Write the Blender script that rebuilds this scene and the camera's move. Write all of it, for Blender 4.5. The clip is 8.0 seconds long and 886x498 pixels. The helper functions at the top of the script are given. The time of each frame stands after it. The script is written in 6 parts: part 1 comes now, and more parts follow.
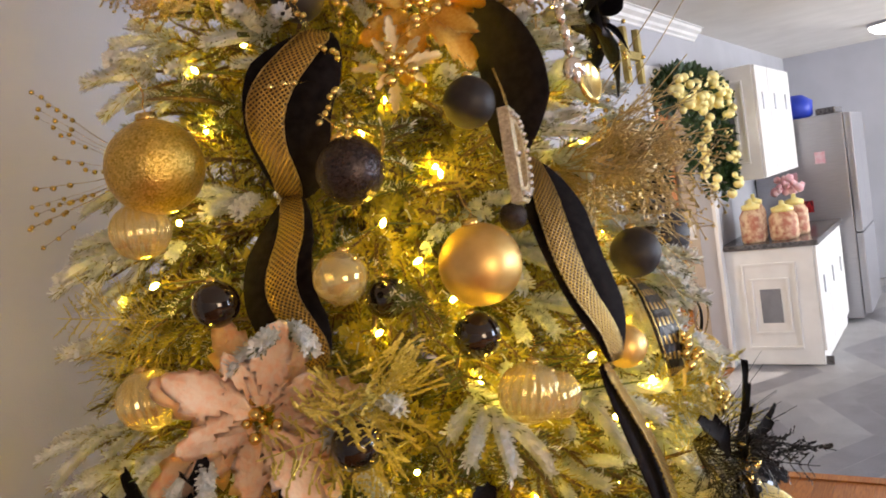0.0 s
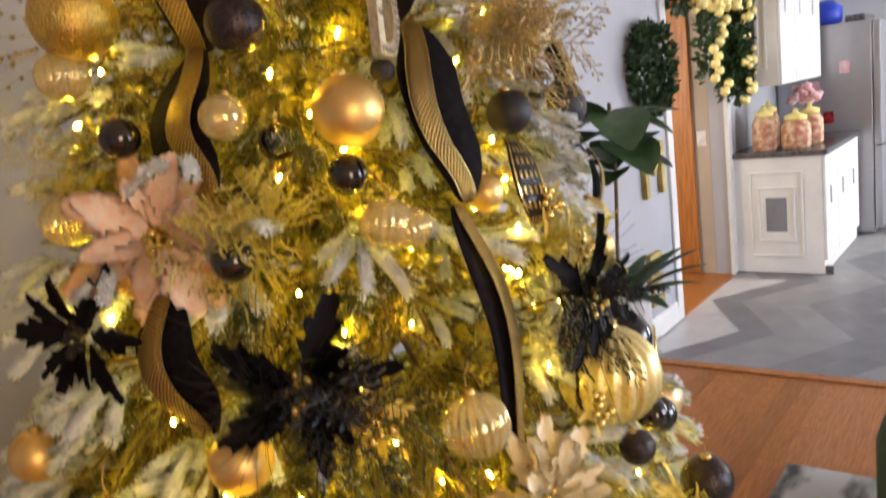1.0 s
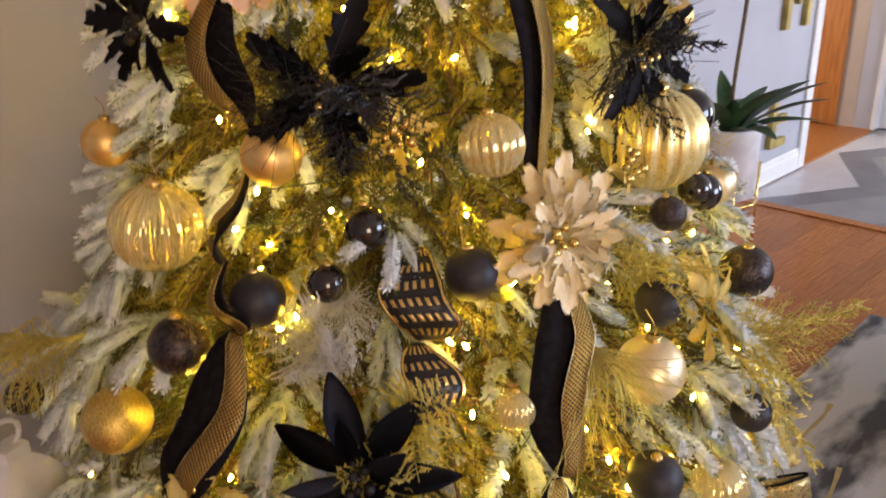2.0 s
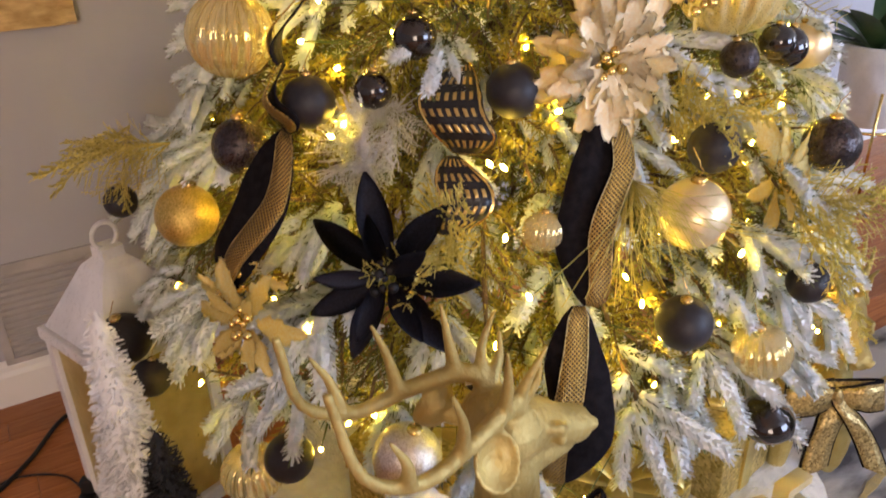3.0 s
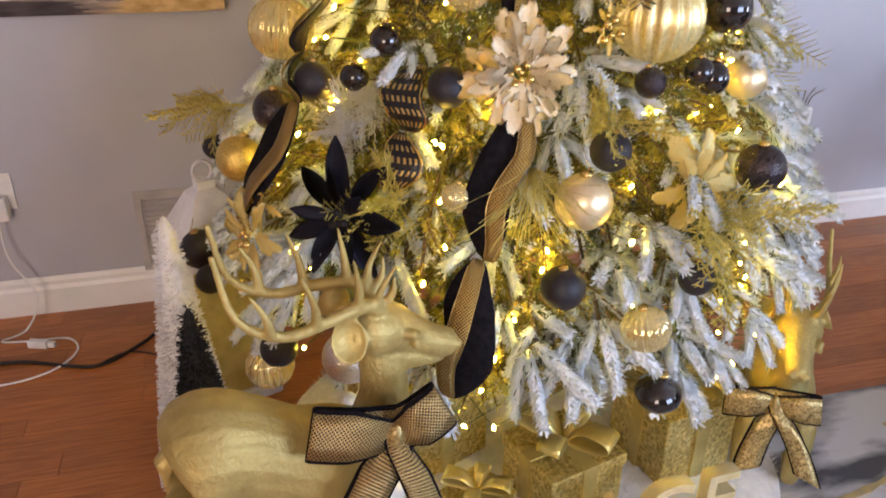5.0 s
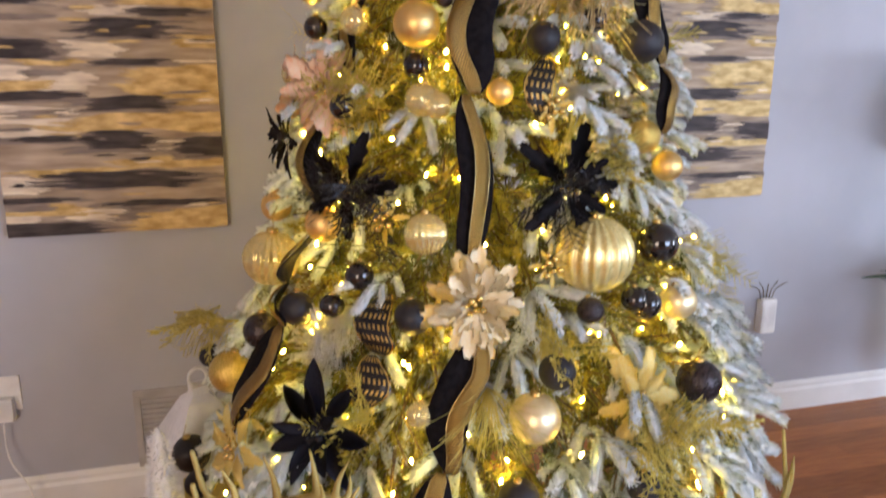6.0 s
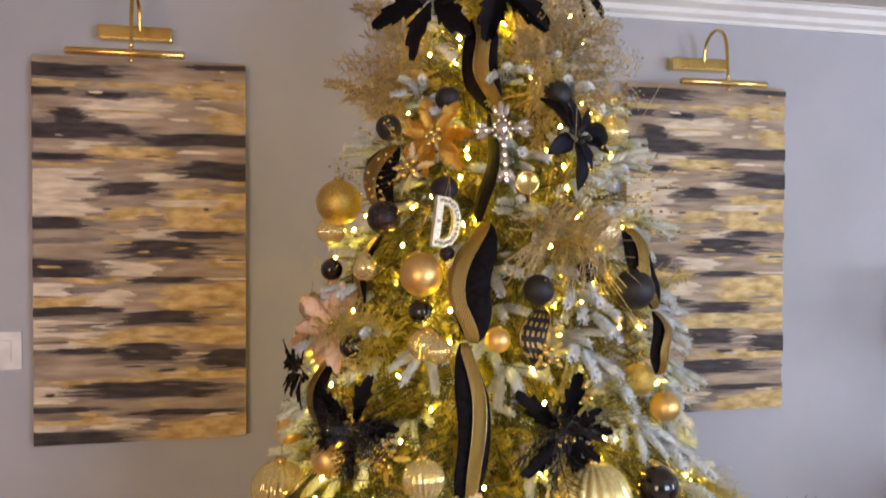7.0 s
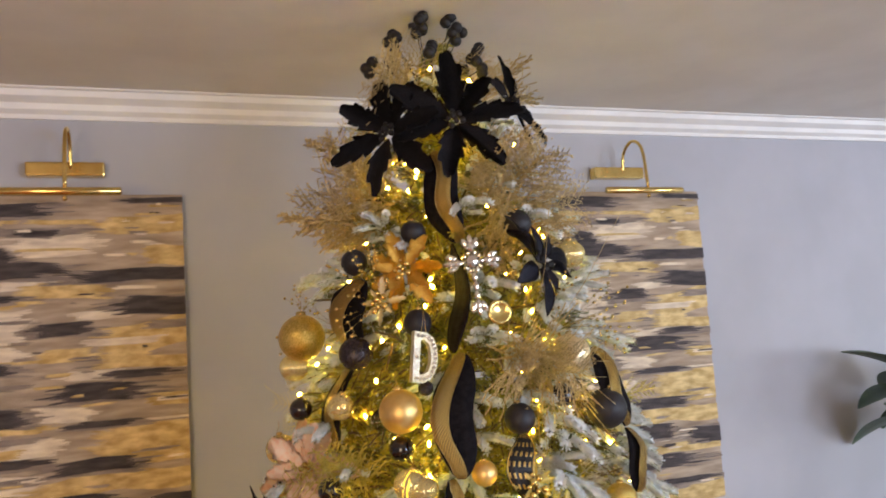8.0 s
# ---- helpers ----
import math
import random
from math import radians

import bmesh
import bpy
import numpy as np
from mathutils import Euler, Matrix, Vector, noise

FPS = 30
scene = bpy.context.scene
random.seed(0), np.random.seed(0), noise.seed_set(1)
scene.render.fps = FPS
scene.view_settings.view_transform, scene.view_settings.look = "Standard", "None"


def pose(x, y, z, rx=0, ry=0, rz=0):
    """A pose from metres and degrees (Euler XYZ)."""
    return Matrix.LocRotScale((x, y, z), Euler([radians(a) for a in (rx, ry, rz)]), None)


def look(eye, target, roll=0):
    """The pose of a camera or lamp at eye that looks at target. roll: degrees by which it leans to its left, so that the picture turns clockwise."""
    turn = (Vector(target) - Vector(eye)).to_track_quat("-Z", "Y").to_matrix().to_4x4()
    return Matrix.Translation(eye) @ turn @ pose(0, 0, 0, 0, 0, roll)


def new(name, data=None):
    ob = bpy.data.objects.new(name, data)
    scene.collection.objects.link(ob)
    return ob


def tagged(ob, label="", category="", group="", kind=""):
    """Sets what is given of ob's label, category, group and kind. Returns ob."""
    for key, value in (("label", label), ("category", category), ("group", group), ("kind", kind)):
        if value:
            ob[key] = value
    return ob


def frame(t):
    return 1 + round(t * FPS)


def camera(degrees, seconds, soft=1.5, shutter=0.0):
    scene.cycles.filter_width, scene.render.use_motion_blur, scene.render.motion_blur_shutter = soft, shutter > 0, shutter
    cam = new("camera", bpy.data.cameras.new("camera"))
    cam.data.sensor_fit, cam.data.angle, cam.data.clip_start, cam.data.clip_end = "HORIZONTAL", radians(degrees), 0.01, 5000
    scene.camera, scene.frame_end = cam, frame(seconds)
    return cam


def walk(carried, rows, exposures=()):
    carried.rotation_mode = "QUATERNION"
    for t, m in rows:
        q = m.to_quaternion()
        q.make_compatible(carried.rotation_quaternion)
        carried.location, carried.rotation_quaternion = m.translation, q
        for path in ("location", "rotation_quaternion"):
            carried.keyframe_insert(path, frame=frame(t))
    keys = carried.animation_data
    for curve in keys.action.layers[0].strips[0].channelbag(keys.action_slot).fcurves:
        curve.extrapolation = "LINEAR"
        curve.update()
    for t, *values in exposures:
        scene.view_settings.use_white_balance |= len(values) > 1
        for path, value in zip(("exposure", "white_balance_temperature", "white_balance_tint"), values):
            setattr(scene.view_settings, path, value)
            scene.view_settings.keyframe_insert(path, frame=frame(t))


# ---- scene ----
cam = camera(59.7, 8.0, 1.7, 0.3)
PATH = [
    (0, (1.382, -0.019, 1.588), (3.025, 1.111, 1.444), -8.7),
    (0.5, (1.412, -0.142, 1.572), (2.999, 1.07, 1.463), -9.4),
    (1, (1.384, -0.241, 1.504), (2.934, 0.967, 1.135), -7.0),
    (1.5, (1.369, -0.297, 1.425), (2.794, 0.959, 0.799), -4.3),
    (2, (1.417, -0.349, 1.37), (2.655, 1.028, 0.615), -2.6),
    (2.2, (1.443, -0.378, 1.348), (2.602, 1.041, 0.548), -2.0),
    (3.3, (1.463, -0.553, 1.214), (2.315, 1.0, 0.286), -1.1),
    (3.5, (1.453, -0.618, 1.211), (2.265, 0.943, 0.26), -0.7),
    (4, (1.487, -0.759, 1.234), (2.186, 0.842, 0.26), 0.2),
    (4.2, (1.521, -0.782, 1.251), (2.169, 0.83, 0.26), 1.1),
    (5.3, (1.709, -0.964, 1.326), (2.171, 0.813, 0.534), 0.0),
    (5.5, (1.708, -0.989, 1.352), (2.188, 0.815, 0.636), -0.5),
    (6, (1.726, -1.049, 1.442), (2.228, 0.828, 0.967), -0.2),
    (6.5, (1.774, -1.088, 1.524), (2.23, 0.845, 1.284), 0.6),
    (7, (1.776, -1.121, 1.592), (2.204, 0.832, 1.551), 0.2),
    (7.5, (1.724, -1.122, 1.643), (2.213, 0.814, 1.748), -0.7),
    (8, (1.634, -1.099, 1.681), (2.309, 0.774, 1.868), -3.6),
]

walk(cam, [(t, look(eye, target, roll)) for t, eye, target, roll in PATH],
     [(0.0, 0.09, 6950, 12), (1.0, 0.03, 6900, 11), (2.0, 0.08, 6500, 16), (3.5, 0.16, 6060, 18), (5.5, 0.18, 5930, 14), (6.2, 0.06, 6060, 12), (7.0, -0.13, 6380, 12), (8.0, -0.08, 6480, 10)])

# ---- light ----
rnd = random.Random(7)
world = bpy.data.worlds.new("world")
world.use_nodes = True
scene.world = world
sky = world.node_tree.nodes.new("ShaderNodeTexSky")
sky.sky_type, sky.sun_disc = "NISHITA", False
sky.sun_elevation, sky.sun_rotation = radians(30), radians(200)
world.node_tree.links.new(sky.outputs[0], world.node_tree.nodes["Background"].inputs[0])
world.node_tree.nodes["Background"].inputs[1].default_value = 0.1


def area(name, m, sx, sy, power, color):
    lamp = bpy.data.lights.new(name, "AREA")
    lamp.shape, lamp.size, lamp.size_y, lamp.energy, lamp.color = "RECTANGLE", sx, sy, power, color
    ob = new(name, lamp)
    ob.matrix_world = m
    return ob


WINDOW_POWER, LEFT_POWER, KITCHEN_POWER, BULB = 152.0, 74.0, 178.0, 375.0
# daylight through the front window
area("window_light", look((4.6, -3.98, 1.45), (3.4, 1.5, 1.2)), 2.3, 1.5, WINDOW_POWER, (0.63, 0.75, 1.0))
# unseen warm fill added to brighten the left wall, at an assumed opening
area("left_fill_light", look((-0.2, -3.98, 1.45), (0.9, 1.5, 1.0)), 1.5, 1.5, LEFT_POWER, (1.0, 0.77, 0.56))
# unseen lamp added before the solid hall wall to brighten the oak door
area("hall_fill_light", look((5.12, 2.5, 1.4), (7.1, 2.0, 1.1)), 0.9, 1.2, 45.0, (1.0, 0.93, 0.84))
# stands for daylight of the kitchen's glass door: unseen lamp hanging free in the room
area("kitchen_door_light", look((9.2, -2.98, 1.15), (8.4, 1.0, 0.6)), 1.6, 1.9, KITCHEN_POWER, (0.88, 0.93, 1.0))


# ---- materials ----
def mat(name, a, b=None, scale=20.0, rough=0.5, metal=0.0, bump=0.0, bscale=150.0, rvar=0.12, stretch=(1, 1, 1), vary=0.0,
        coat=0.0, sheen=0.0, trans=0.0, coords="Object", detail=6.0, lo=0.38, hi=0.62, ior=1.45, spec=0.5):
    m = bpy.data.materials.new(name)
    m.use_nodes = True
    n, l = m.node_tree.nodes, m.node_tree.links
    p = n["Principled BSDF"]
    tc, mp, no, ra = n.new("ShaderNodeTexCoord"), n.new("ShaderNodeMapping"), n.new("ShaderNodeTexNoise"), n.new("ShaderNodeValToRGB")
    mp.inputs["Scale"].default_value = stretch
    no.inputs["Scale"].default_value, no.inputs["Detail"].default_value = scale, detail
    l.new(tc.outputs[coords], mp.inputs[0])
    l.new(mp.outputs[0], no.inputs["Vector"])
    l.new(no.outputs[0], ra.inputs[0])
    e = ra.color_ramp.elements
    e[0].position, e[1].position = lo, hi
    e[0].color, e[1].color = (*a, 1), (*(b or [c * 0.8 for c in a]), 1)
    out = ra.outputs[0]
    if vary:
        oi, hs, mr = n.new("ShaderNodeObjectInfo"), n.new("ShaderNodeHueSaturation"), n.new("ShaderNodeMapRange")
        mr.inputs[3].default_value, mr.inputs[4].default_value = 1 - vary, 1 + vary
        l.new(oi.outputs["Random"], mr.inputs[0])
        l.new(mr.outputs[0], hs.inputs["Value"])
        l.new(out, hs.inputs["Color"])
        out = hs.outputs[0]
    l.new(out, p.inputs["Base Color"])
    no2 = n.new("ShaderNodeTexNoise")
    no2.inputs["Scale"].default_value, no2.inputs["Detail"].default_value = bscale, 4
    l.new(mp.outputs[0], no2.inputs["Vector"])
    rr = n.new("ShaderNodeMapRange")
    rr.inputs[3].default_value, rr.inputs[4].default_value = max(0.02, rough - rvar), min(1, rough + rvar)
    l.new(no2.outputs[0], rr.inputs[0])
    l.new(rr.outputs[0], p.inputs["Roughness"])
    if bump:
        bp = n.new("ShaderNodeBump")
        bp.inputs["Strength"].default_value, bp.inputs["Distance"].default_value = min(1, bump), 0.004
        l.new(no2.outputs[0], bp.inputs["Height"])
        l.new(bp.outputs[0], p.inputs["Normal"])
    p.inputs["Metallic"].default_value = metal
    p.inputs["Coat Weight"].default_value = coat
    p.inputs["Coat Roughness"].default_value = 0.08
    p.inputs["Sheen Weight"].default_value = sheen
    p.inputs["Transmission Weight"].default_value = trans
    p.inputs["IOR"].default_value = ior
    p.inputs["Specular IOR Level"].default_value = spec
    return m


def glitter(name, a, b, scale=300.0, rough=0.28, metal=0.9, tilt=0.9, coords="Object"):
    """Loose sparkling flakes: each cell has its own shade and tilt."""
    m = bpy.data.materials.new(name)
    m.use_nodes = True
    n, l = m.node_tree.nodes, m.node_tree.links
    p = n["Principled BSDF"]
    tc, vo, ra, bp, no = (n.new("ShaderNode" + k) for k in ("TexCoord", "TexVoronoi", "ValToRGB", "Bump", "TexNoise"))
    vo.inputs["Scale"].default_value = scale
    no.inputs["Scale"].default_value = scale * 0.7
    l.new(tc.outputs[coords], vo.inputs["Vector"])
    l.new(tc.outputs[coords], no.inputs["Vector"])
    l.new(vo.outputs["Color"], ra.inputs[0])
    ra.color_ramp.elements[0].color, ra.color_ramp.elements[1].color = (*a, 1), (*b, 1)
    l.new(ra.outputs[0], p.inputs["Base Color"])
    mx = n.new("ShaderNodeMix")
    mx.data_type = "FLOAT"
    l.new(vo.outputs["Color"], mx.inputs[2])
    l.new(no.outputs[0], mx.inputs[3])
    mx.inputs[0].default_value = 0.4
    bp.inputs["Strength"].default_value, bp.inputs["Distance"].default_value = tilt, 0.004
    l.new(mx.outputs[0], bp.inputs["Height"])
    l.new(bp.outputs[0], p.inputs["Normal"])
    p.inputs["Roughness"].default_value, p.inputs["Metallic"].default_value = rough, metal
    return m


def weave(name, a, b, su, sv, rough=0.35, metal=0.8, diagonal=True, op="MAXIMUM"):
    """Metal threads over a dark ground, along the strip's own length and width."""
    m = bpy.data.materials.new(name)
    m.use_nodes = True
    n, l = m.node_tree.nodes, m.node_tree.links
    p = n["Principled BSDF"]
    tc, mp = n.new("ShaderNodeTexCoord"), n.new("ShaderNodeMapping")
    mp.inputs["Scale"].default_value = (su, sv, 1)
    mp.inputs["Rotation"].default_value = (0, 0, radians(38 if diagonal else 0))
    l.new(tc.outputs["UV"], mp.inputs[0])
    w1, w2, mu, ra, bp = (n.new("ShaderNode" + k) for k in ("TexWave", "TexWave", "Math", "ValToRGB", "Bump"))
    w1.bands_direction, w2.bands_direction = "X", "Y"
    for w in (w1, w2):
        w.inputs["Scale"].default_value, w.inputs["Distortion"].default_value = 1.0, 0.6
        w.inputs["Detail Scale"].default_value = 3
        l.new(mp.outputs[0], w.inputs[0])
    mu.operation = op
    l.new(w1.outputs["Fac"], mu.inputs[0])
    l.new(w2.outputs["Fac"], mu.inputs[1])
    l.new(mu.outputs[0], ra.inputs[0])
    ra.color_ramp.elements[0].position, ra.color_ramp.elements[1].position = (0.55, 0.85) if op == "MAXIMUM" else (0.45, 0.62)
    ra.color_ramp.elements[0].color, ra.color_ramp.elements[1].color = (*a, 1), (*b, 1)
    l.new(ra.outputs[0], p.inputs["Base Color"])
    l.new(mu.outputs[0], p.inputs["Metallic"])
    bp.inputs["Strength"].default_value, bp.inputs["Distance"].default_value = 0.7, 0.002
    l.new(mu.outputs[0], bp.inputs["Height"])
    l.new(bp.outputs[0], p.inputs["Normal"])
    p.inputs["Roughness"].default_value = rough
    return m


M = {}
M["wall"] = mat("wall_paint", (0.445, 0.45, 0.49), (0.41, 0.415, 0.45), 3, 0.62, bump=0.12, bscale=260)
M["white"] = mat("white_paint", (0.80, 0.79, 0.77), (0.74, 0.73, 0.71), 6, 0.42, bump=0.05, bscale=90)
M["ceil"] = mat("ceiling_paint", (0.70, 0.67, 0.63), (0.65, 0.62, 0.58), 4, 0.85, bump=0.2, bscale=180)
M["beige"] = mat("beige_paint", (0.50, 0.42, 0.33), (0.46, 0.38, 0.30), 5, 0.6, bump=0.1)
M["plank"] = mat("red_oak_plank", (0.47, 0.175, 0.042), (0.33, 0.105, 0.024), 9, 0.42, bump=0.12, bscale=70, stretch=(0.9, 14, 6), vary=0.20, coat=0.10, coords="Object")
M["oakdoor"] = mat("orange_oak", (0.52, 0.20, 0.045), (0.38, 0.13, 0.028), 6, 0.38, bump=0.1, bscale=60, stretch=(8, 8, 0.8))
M["tile_a"] = mat("grey_tile_light", (0.68, 0.67, 0.68), (0.60, 0.59, 0.60), 5, 0.30, vary=0.08)
M["tile_b"] = mat("grey_tile_dark", (0.50, 0.49, 0.52), (0.43, 0.42, 0.45), 5, 0.30, vary=0.08)
M["grout"] = mat("grout", (0.30, 0.29, 0.29), None, 30, 0.9)
M["rug"] = mat("marbled_rug", (0.62, 0.61, 0.60), (0.09, 0.09, 0.095), 3.6, 0.95, bump=0.9, bscale=240, stretch=(0.8, 2.1, 1), detail=13, lo=0.46, hi=0.62)
M["rug_gold"] = mat("rug_gold_streak", (0.55, 0.42, 0.16), (0.44, 0.36, 0.18), 40, 0.9, bump=0.9, bscale=300)
M["stone"] = mat("dark_granite", (0.05, 0.048, 0.05), (0.16, 0.15, 0.15), 60, 0.2, rvar=0.06)
M["steel"] = mat("grey_steel", (0.42, 0.42, 0.45), (0.38, 0.38, 0.41), 8, 0.35, metal=0.7, stretch=(1, 1, 20))
M["brass"] = mat("polished_brass", (0.83, 0.61, 0.22), (0.70, 0.48, 0.15), 14, 0.2, metal=1.0, rvar=0.06)
M["mutedgold"] = mat("gold_leaf_paint", (0.255, 0.175, 0.040), (0.60, 0.485, 0.175), 9, 0.54, metal=0.5, bump=0.65, bscale=120, lo=0.25, hi=0.75)
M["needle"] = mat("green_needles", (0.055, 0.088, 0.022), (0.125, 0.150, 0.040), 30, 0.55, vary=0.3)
# lit copy of the green needles: the bulbs' yellow glow is in the colour
M["inner"] = mat("glow_tinted_needles", (0.20, 0.195, 0.028), (0.36, 0.30, 0.036), 25, 0.5, vary=0.3)
M["flock"] = mat("flocked_snow", (0.90, 0.92, 0.92), (0.70, 0.76, 0.76), 60, 0.95, bump=0.8, bscale=500, vary=0.06)
M["bark"] = mat("brown_stem", (0.10, 0.065, 0.03), (0.16, 0.11, 0.05), 60, 0.8)
M["velvet"] = mat("black_velvet", (0.006, 0.005, 0.006), (0.012, 0.010, 0.011), 90, 0.9, bump=0.2, bscale=600, spec=0.12)
M["satinblack"] = mat("black_satin", (0.006, 0.006, 0.007), (0.015, 0.014, 0.018), 30, 0.42, bump=0.15, bscale=160)
M["goldmesh"] = weave("gold_mesh_ribbon", (0.035, 0.016, 0.004), (0.50, 0.32, 0.08), 72, 72)
M["bowmesh"] = weave("gold_net_ribbon", (0.012, 0.007, 0.005), (0.50, 0.36, 0.14), 80, 72)
M["dashribbon"] = weave("black_ribbon_gold_dashes", (0.012, 0.011, 0.012), (0.62, 0.42, 0.14), 14, 30, diagonal=False, op="MINIMUM")
M["satingold"] = mat("satin_gold_ribbon", (0.58, 0.48, 0.165), (0.46, 0.37, 0.115), 18, 0.33, metal=0.55, bump=0.2, bscale=120)
M["b_glitgold"] = glitter("gold_glitter", (0.46, 0.29, 0.035), (0.94, 0.71, 0.22), 52)
M["b_mattegold"] = mat("matte_gold", (0.84, 0.58, 0.22), (0.78, 0.52, 0.18), 5, 0.42, metal=0.9, bump=0.03, bscale=90, rvar=0.05)
M["b_pearl"] = mat("champagne_pearl", (0.92, 0.77, 0.46), (0.86, 0.69, 0.38), 6, 0.37, metal=0.75, bump=0.05, bscale=60, coat=0.3)
M["b_clear"] = mat("gold_tinted_glass", (0.95, 0.84, 0.48), (0.93, 0.77, 0.34), 4, 0.05, trans=0.68, rvar=0.03, ior=1.35, metal=0.28)
M["b_ribgold"] = mat("ribbed_gold", (0.88, 0.76, 0.36), (0.76, 0.62, 0.24), 9, 0.30, metal=0.6, bump=0.1, bscale=80)
M["b_matteblack"] = mat("matte_black", (0.014, 0.012, 0.014), (0.020, 0.017, 0.019), 8, 0.52, bump=0.05, bscale=90)
M["b_glossblack"] = mat("gloss_black", (0.010, 0.007, 0.006), (0.016, 0.011, 0.009), 6, 0.08, rvar=0.04, coat=0.6)
M["b_darkdots"] = glitter("dark_glitter", (0.010, 0.007, 0.007), (0.075, 0.055, 0.055), 30, 0.22, 0.5)
M["b_silver"] = glitter("silver_gold_glitter", (0.55, 0.45, 0.30), (0.95, 0.88, 0.75), 50)
M["cap"] = mat("ornament_cap", (0.72, 0.52, 0.19), None, 20, 0.25, metal=1.0)
M["jewel"] = mat("clear_crystal", (0.82, 0.78, 0.70), (0.50, 0.46, 0.40), 60, 0.10, metal=0.85, trans=0.0, rvar=0.04)
M["glitD"] = glitter("champagne_glitter", (0.50, 0.40, 0.22), (0.97, 0.90, 0.70), 520)
M["spray"] = glitter("gold_glitter_spray", (0.46, 0.37, 0.05), (0.92, 0.80, 0.26), 700, 0.3, 0.75)
M["champspray"] = glitter("champagne_spray", (0.30, 0.21, 0.07), (0.88, 0.71, 0.39), 700, 0.35, 0.6)
M["silverspray"] = glitter("silver_spray", (0.45, 0.42, 0.38), (0.95, 0.92, 0.88), 700, 0.3, 0.7)
M["p_black"] = mat("black_velvet_petal", (0.007, 0.006, 0.007), (0.014, 0.012, 0.014), 60, 0.75, bump=0.2, bscale=300, spec=0.2)
M["p_navy"] = mat("black_silk_petal", (0.007, 0.007, 0.013), (0.014, 0.015, 0.027), 40, 0.6, bump=0.2, bscale=300, spec=0.35)
M["p_blush"] = mat("blush_petal", (0.94, 0.62, 0.42), (0.96, 0.78, 0.62), 9, 0.7, vary=0.06, bump=0.4, bscale=18, sheen=0.2)
M["p_champ"] = mat("champagne_petal", (0.96, 0.87, 0.62), (0.93, 0.78, 0.48), 22, 0.55, vary=0.05, bump=0.35, bscale=26)
M["p_amber"] = mat("amber_petal", (0.74, 0.42, 0.06), (0.84, 0.56, 0.11), 20, 0.4, metal=0.3, bump=0.3, bscale=260)
M["p_gold"] = mat("gold_petal", (0.97, 0.86, 0.40), (0.92, 0.74, 0.24), 26, 0.36, metal=0.2, bump=0.4, bscale=220)
M["bead"] = mat("gold_bead", (0.80, 0.60, 0.20), None, 20, 0.22, metal=0.95)
M["blackberry"] = mat("black_berry", (0.006, 0.005, 0.005), (0.012, 0.010, 0.010), 60, 0.6)
M["boxgold"] = glitter("gold_glitter_paper", (0.30, 0.215, 0.035), (0.90, 0.76, 0.30), 150, 0.30, 0.75)
M["bronze"] = glitter("bronze_glitter_ribbon", (0.12, 0.075, 0.018), (0.66, 0.49, 0.19), 220, 0.35, 0.7)
M["letter"] = mat("cream_gold_letter", (0.74, 0.63, 0.36), (0.60, 0.49, 0.22), 12, 0.45, metal=0.3)
M["fluff"] = mat("white_plush", (0.86, 0.85, 0.83), (0.76, 0.75, 0.74), 40, 0.95, bump=0.7, bscale=300, sheen=0.3)
M["blackfluff"] = mat("black_plush", (0.008, 0.008, 0.009), (0.016, 0.016, 0.017), 60, 0.8, bump=0.5, bscale=300)
M["leaf"] = mat("dark_green_leaf", (0.025, 0.062, 0.022), (0.05, 0.10, 0.035), 14, 0.42, vary=0.25)
M["ceramic"] = mat("white_ceramic", (0.78, 0.78, 0.79), None, 8, 0.3)
M["green"] = mat("green_upholstery", (0.045, 0.075, 0.065), (0.06, 0.095, 0.08), 50, 0.75, bump=0.5, bscale=400)
M["plastic"] = mat("white_plastic", (0.82, 0.81, 0.79), None, 12, 0.35)
M["cable"] = mat("black_rubber", (0.010, 0.009, 0.009), None, 30, 0.5)
M["plaid"] = mat("red_card", (0.50, 0.02, 0.025), (0.10, 0.006, 0.008), 60, 0.6, stretch=(1, 1, 1), lo=0.48, hi=0.52)
M["pink"] = mat("pink_card", (0.78, 0.38, 0.42), (0.85, 0.60, 0.62), 20, 0.6)
M["blue"] = mat("blue_plastic", (0.02, 0.06, 0.55), None, 10, 0.4)
M["jarfill"] = mat("jar_contents", (0.75, 0.55, 0.35), (0.45, 0.16, 0.10), 22, 0.6)
M["greyglass"] = mat("smoky_glass", (0.23, 0.23, 0.25), (0.19, 0.19, 0.21), 9, 0.12)
M["vent"] = mat("painted_metal", (0.45, 0.43, 0.42), None, 12, 0.5)

bulb = bpy.data.materials.new("warm_bulb")
bulb.use_nodes = True
bp_ = bulb.node_tree.nodes["Principled BSDF"]
bp_.inputs["Emission Color"].default_value = (1.0, 0.66, 0.06, 1)
bp_.inputs["Emission Strength"].default_value = BULB
bp_.inputs["Base Color"].default_value = (0.9, 0.7, 0.3, 1)
M["bulb"] = bulb
M["paint_ground"] = mat("taupe_paint", (0.27, 0.195, 0.135), (0.52, 0.41, 0.30), 5, 0.6, bump=0.5, bscale=60, stretch=(1.5, 1, 9), lo=0.3, hi=0.7)
M["paint_dark"] = mat("charcoal_paint", (0.020, 0.013, 0.014), (0.092, 0.070, 0.066), 7, 0.55, bump=0.5, bscale=70, stretch=(1.5, 1, 8), lo=0.35, hi=0.75)
M["paint_grey"] = mat("smoky_grey_paint", (0.15, 0.115, 0.095), (0.34, 0.27, 0.22), 7, 0.6, bump=0.5, bscale=70, stretch=(1.5, 1, 8), lo=0.3, hi=0.7)
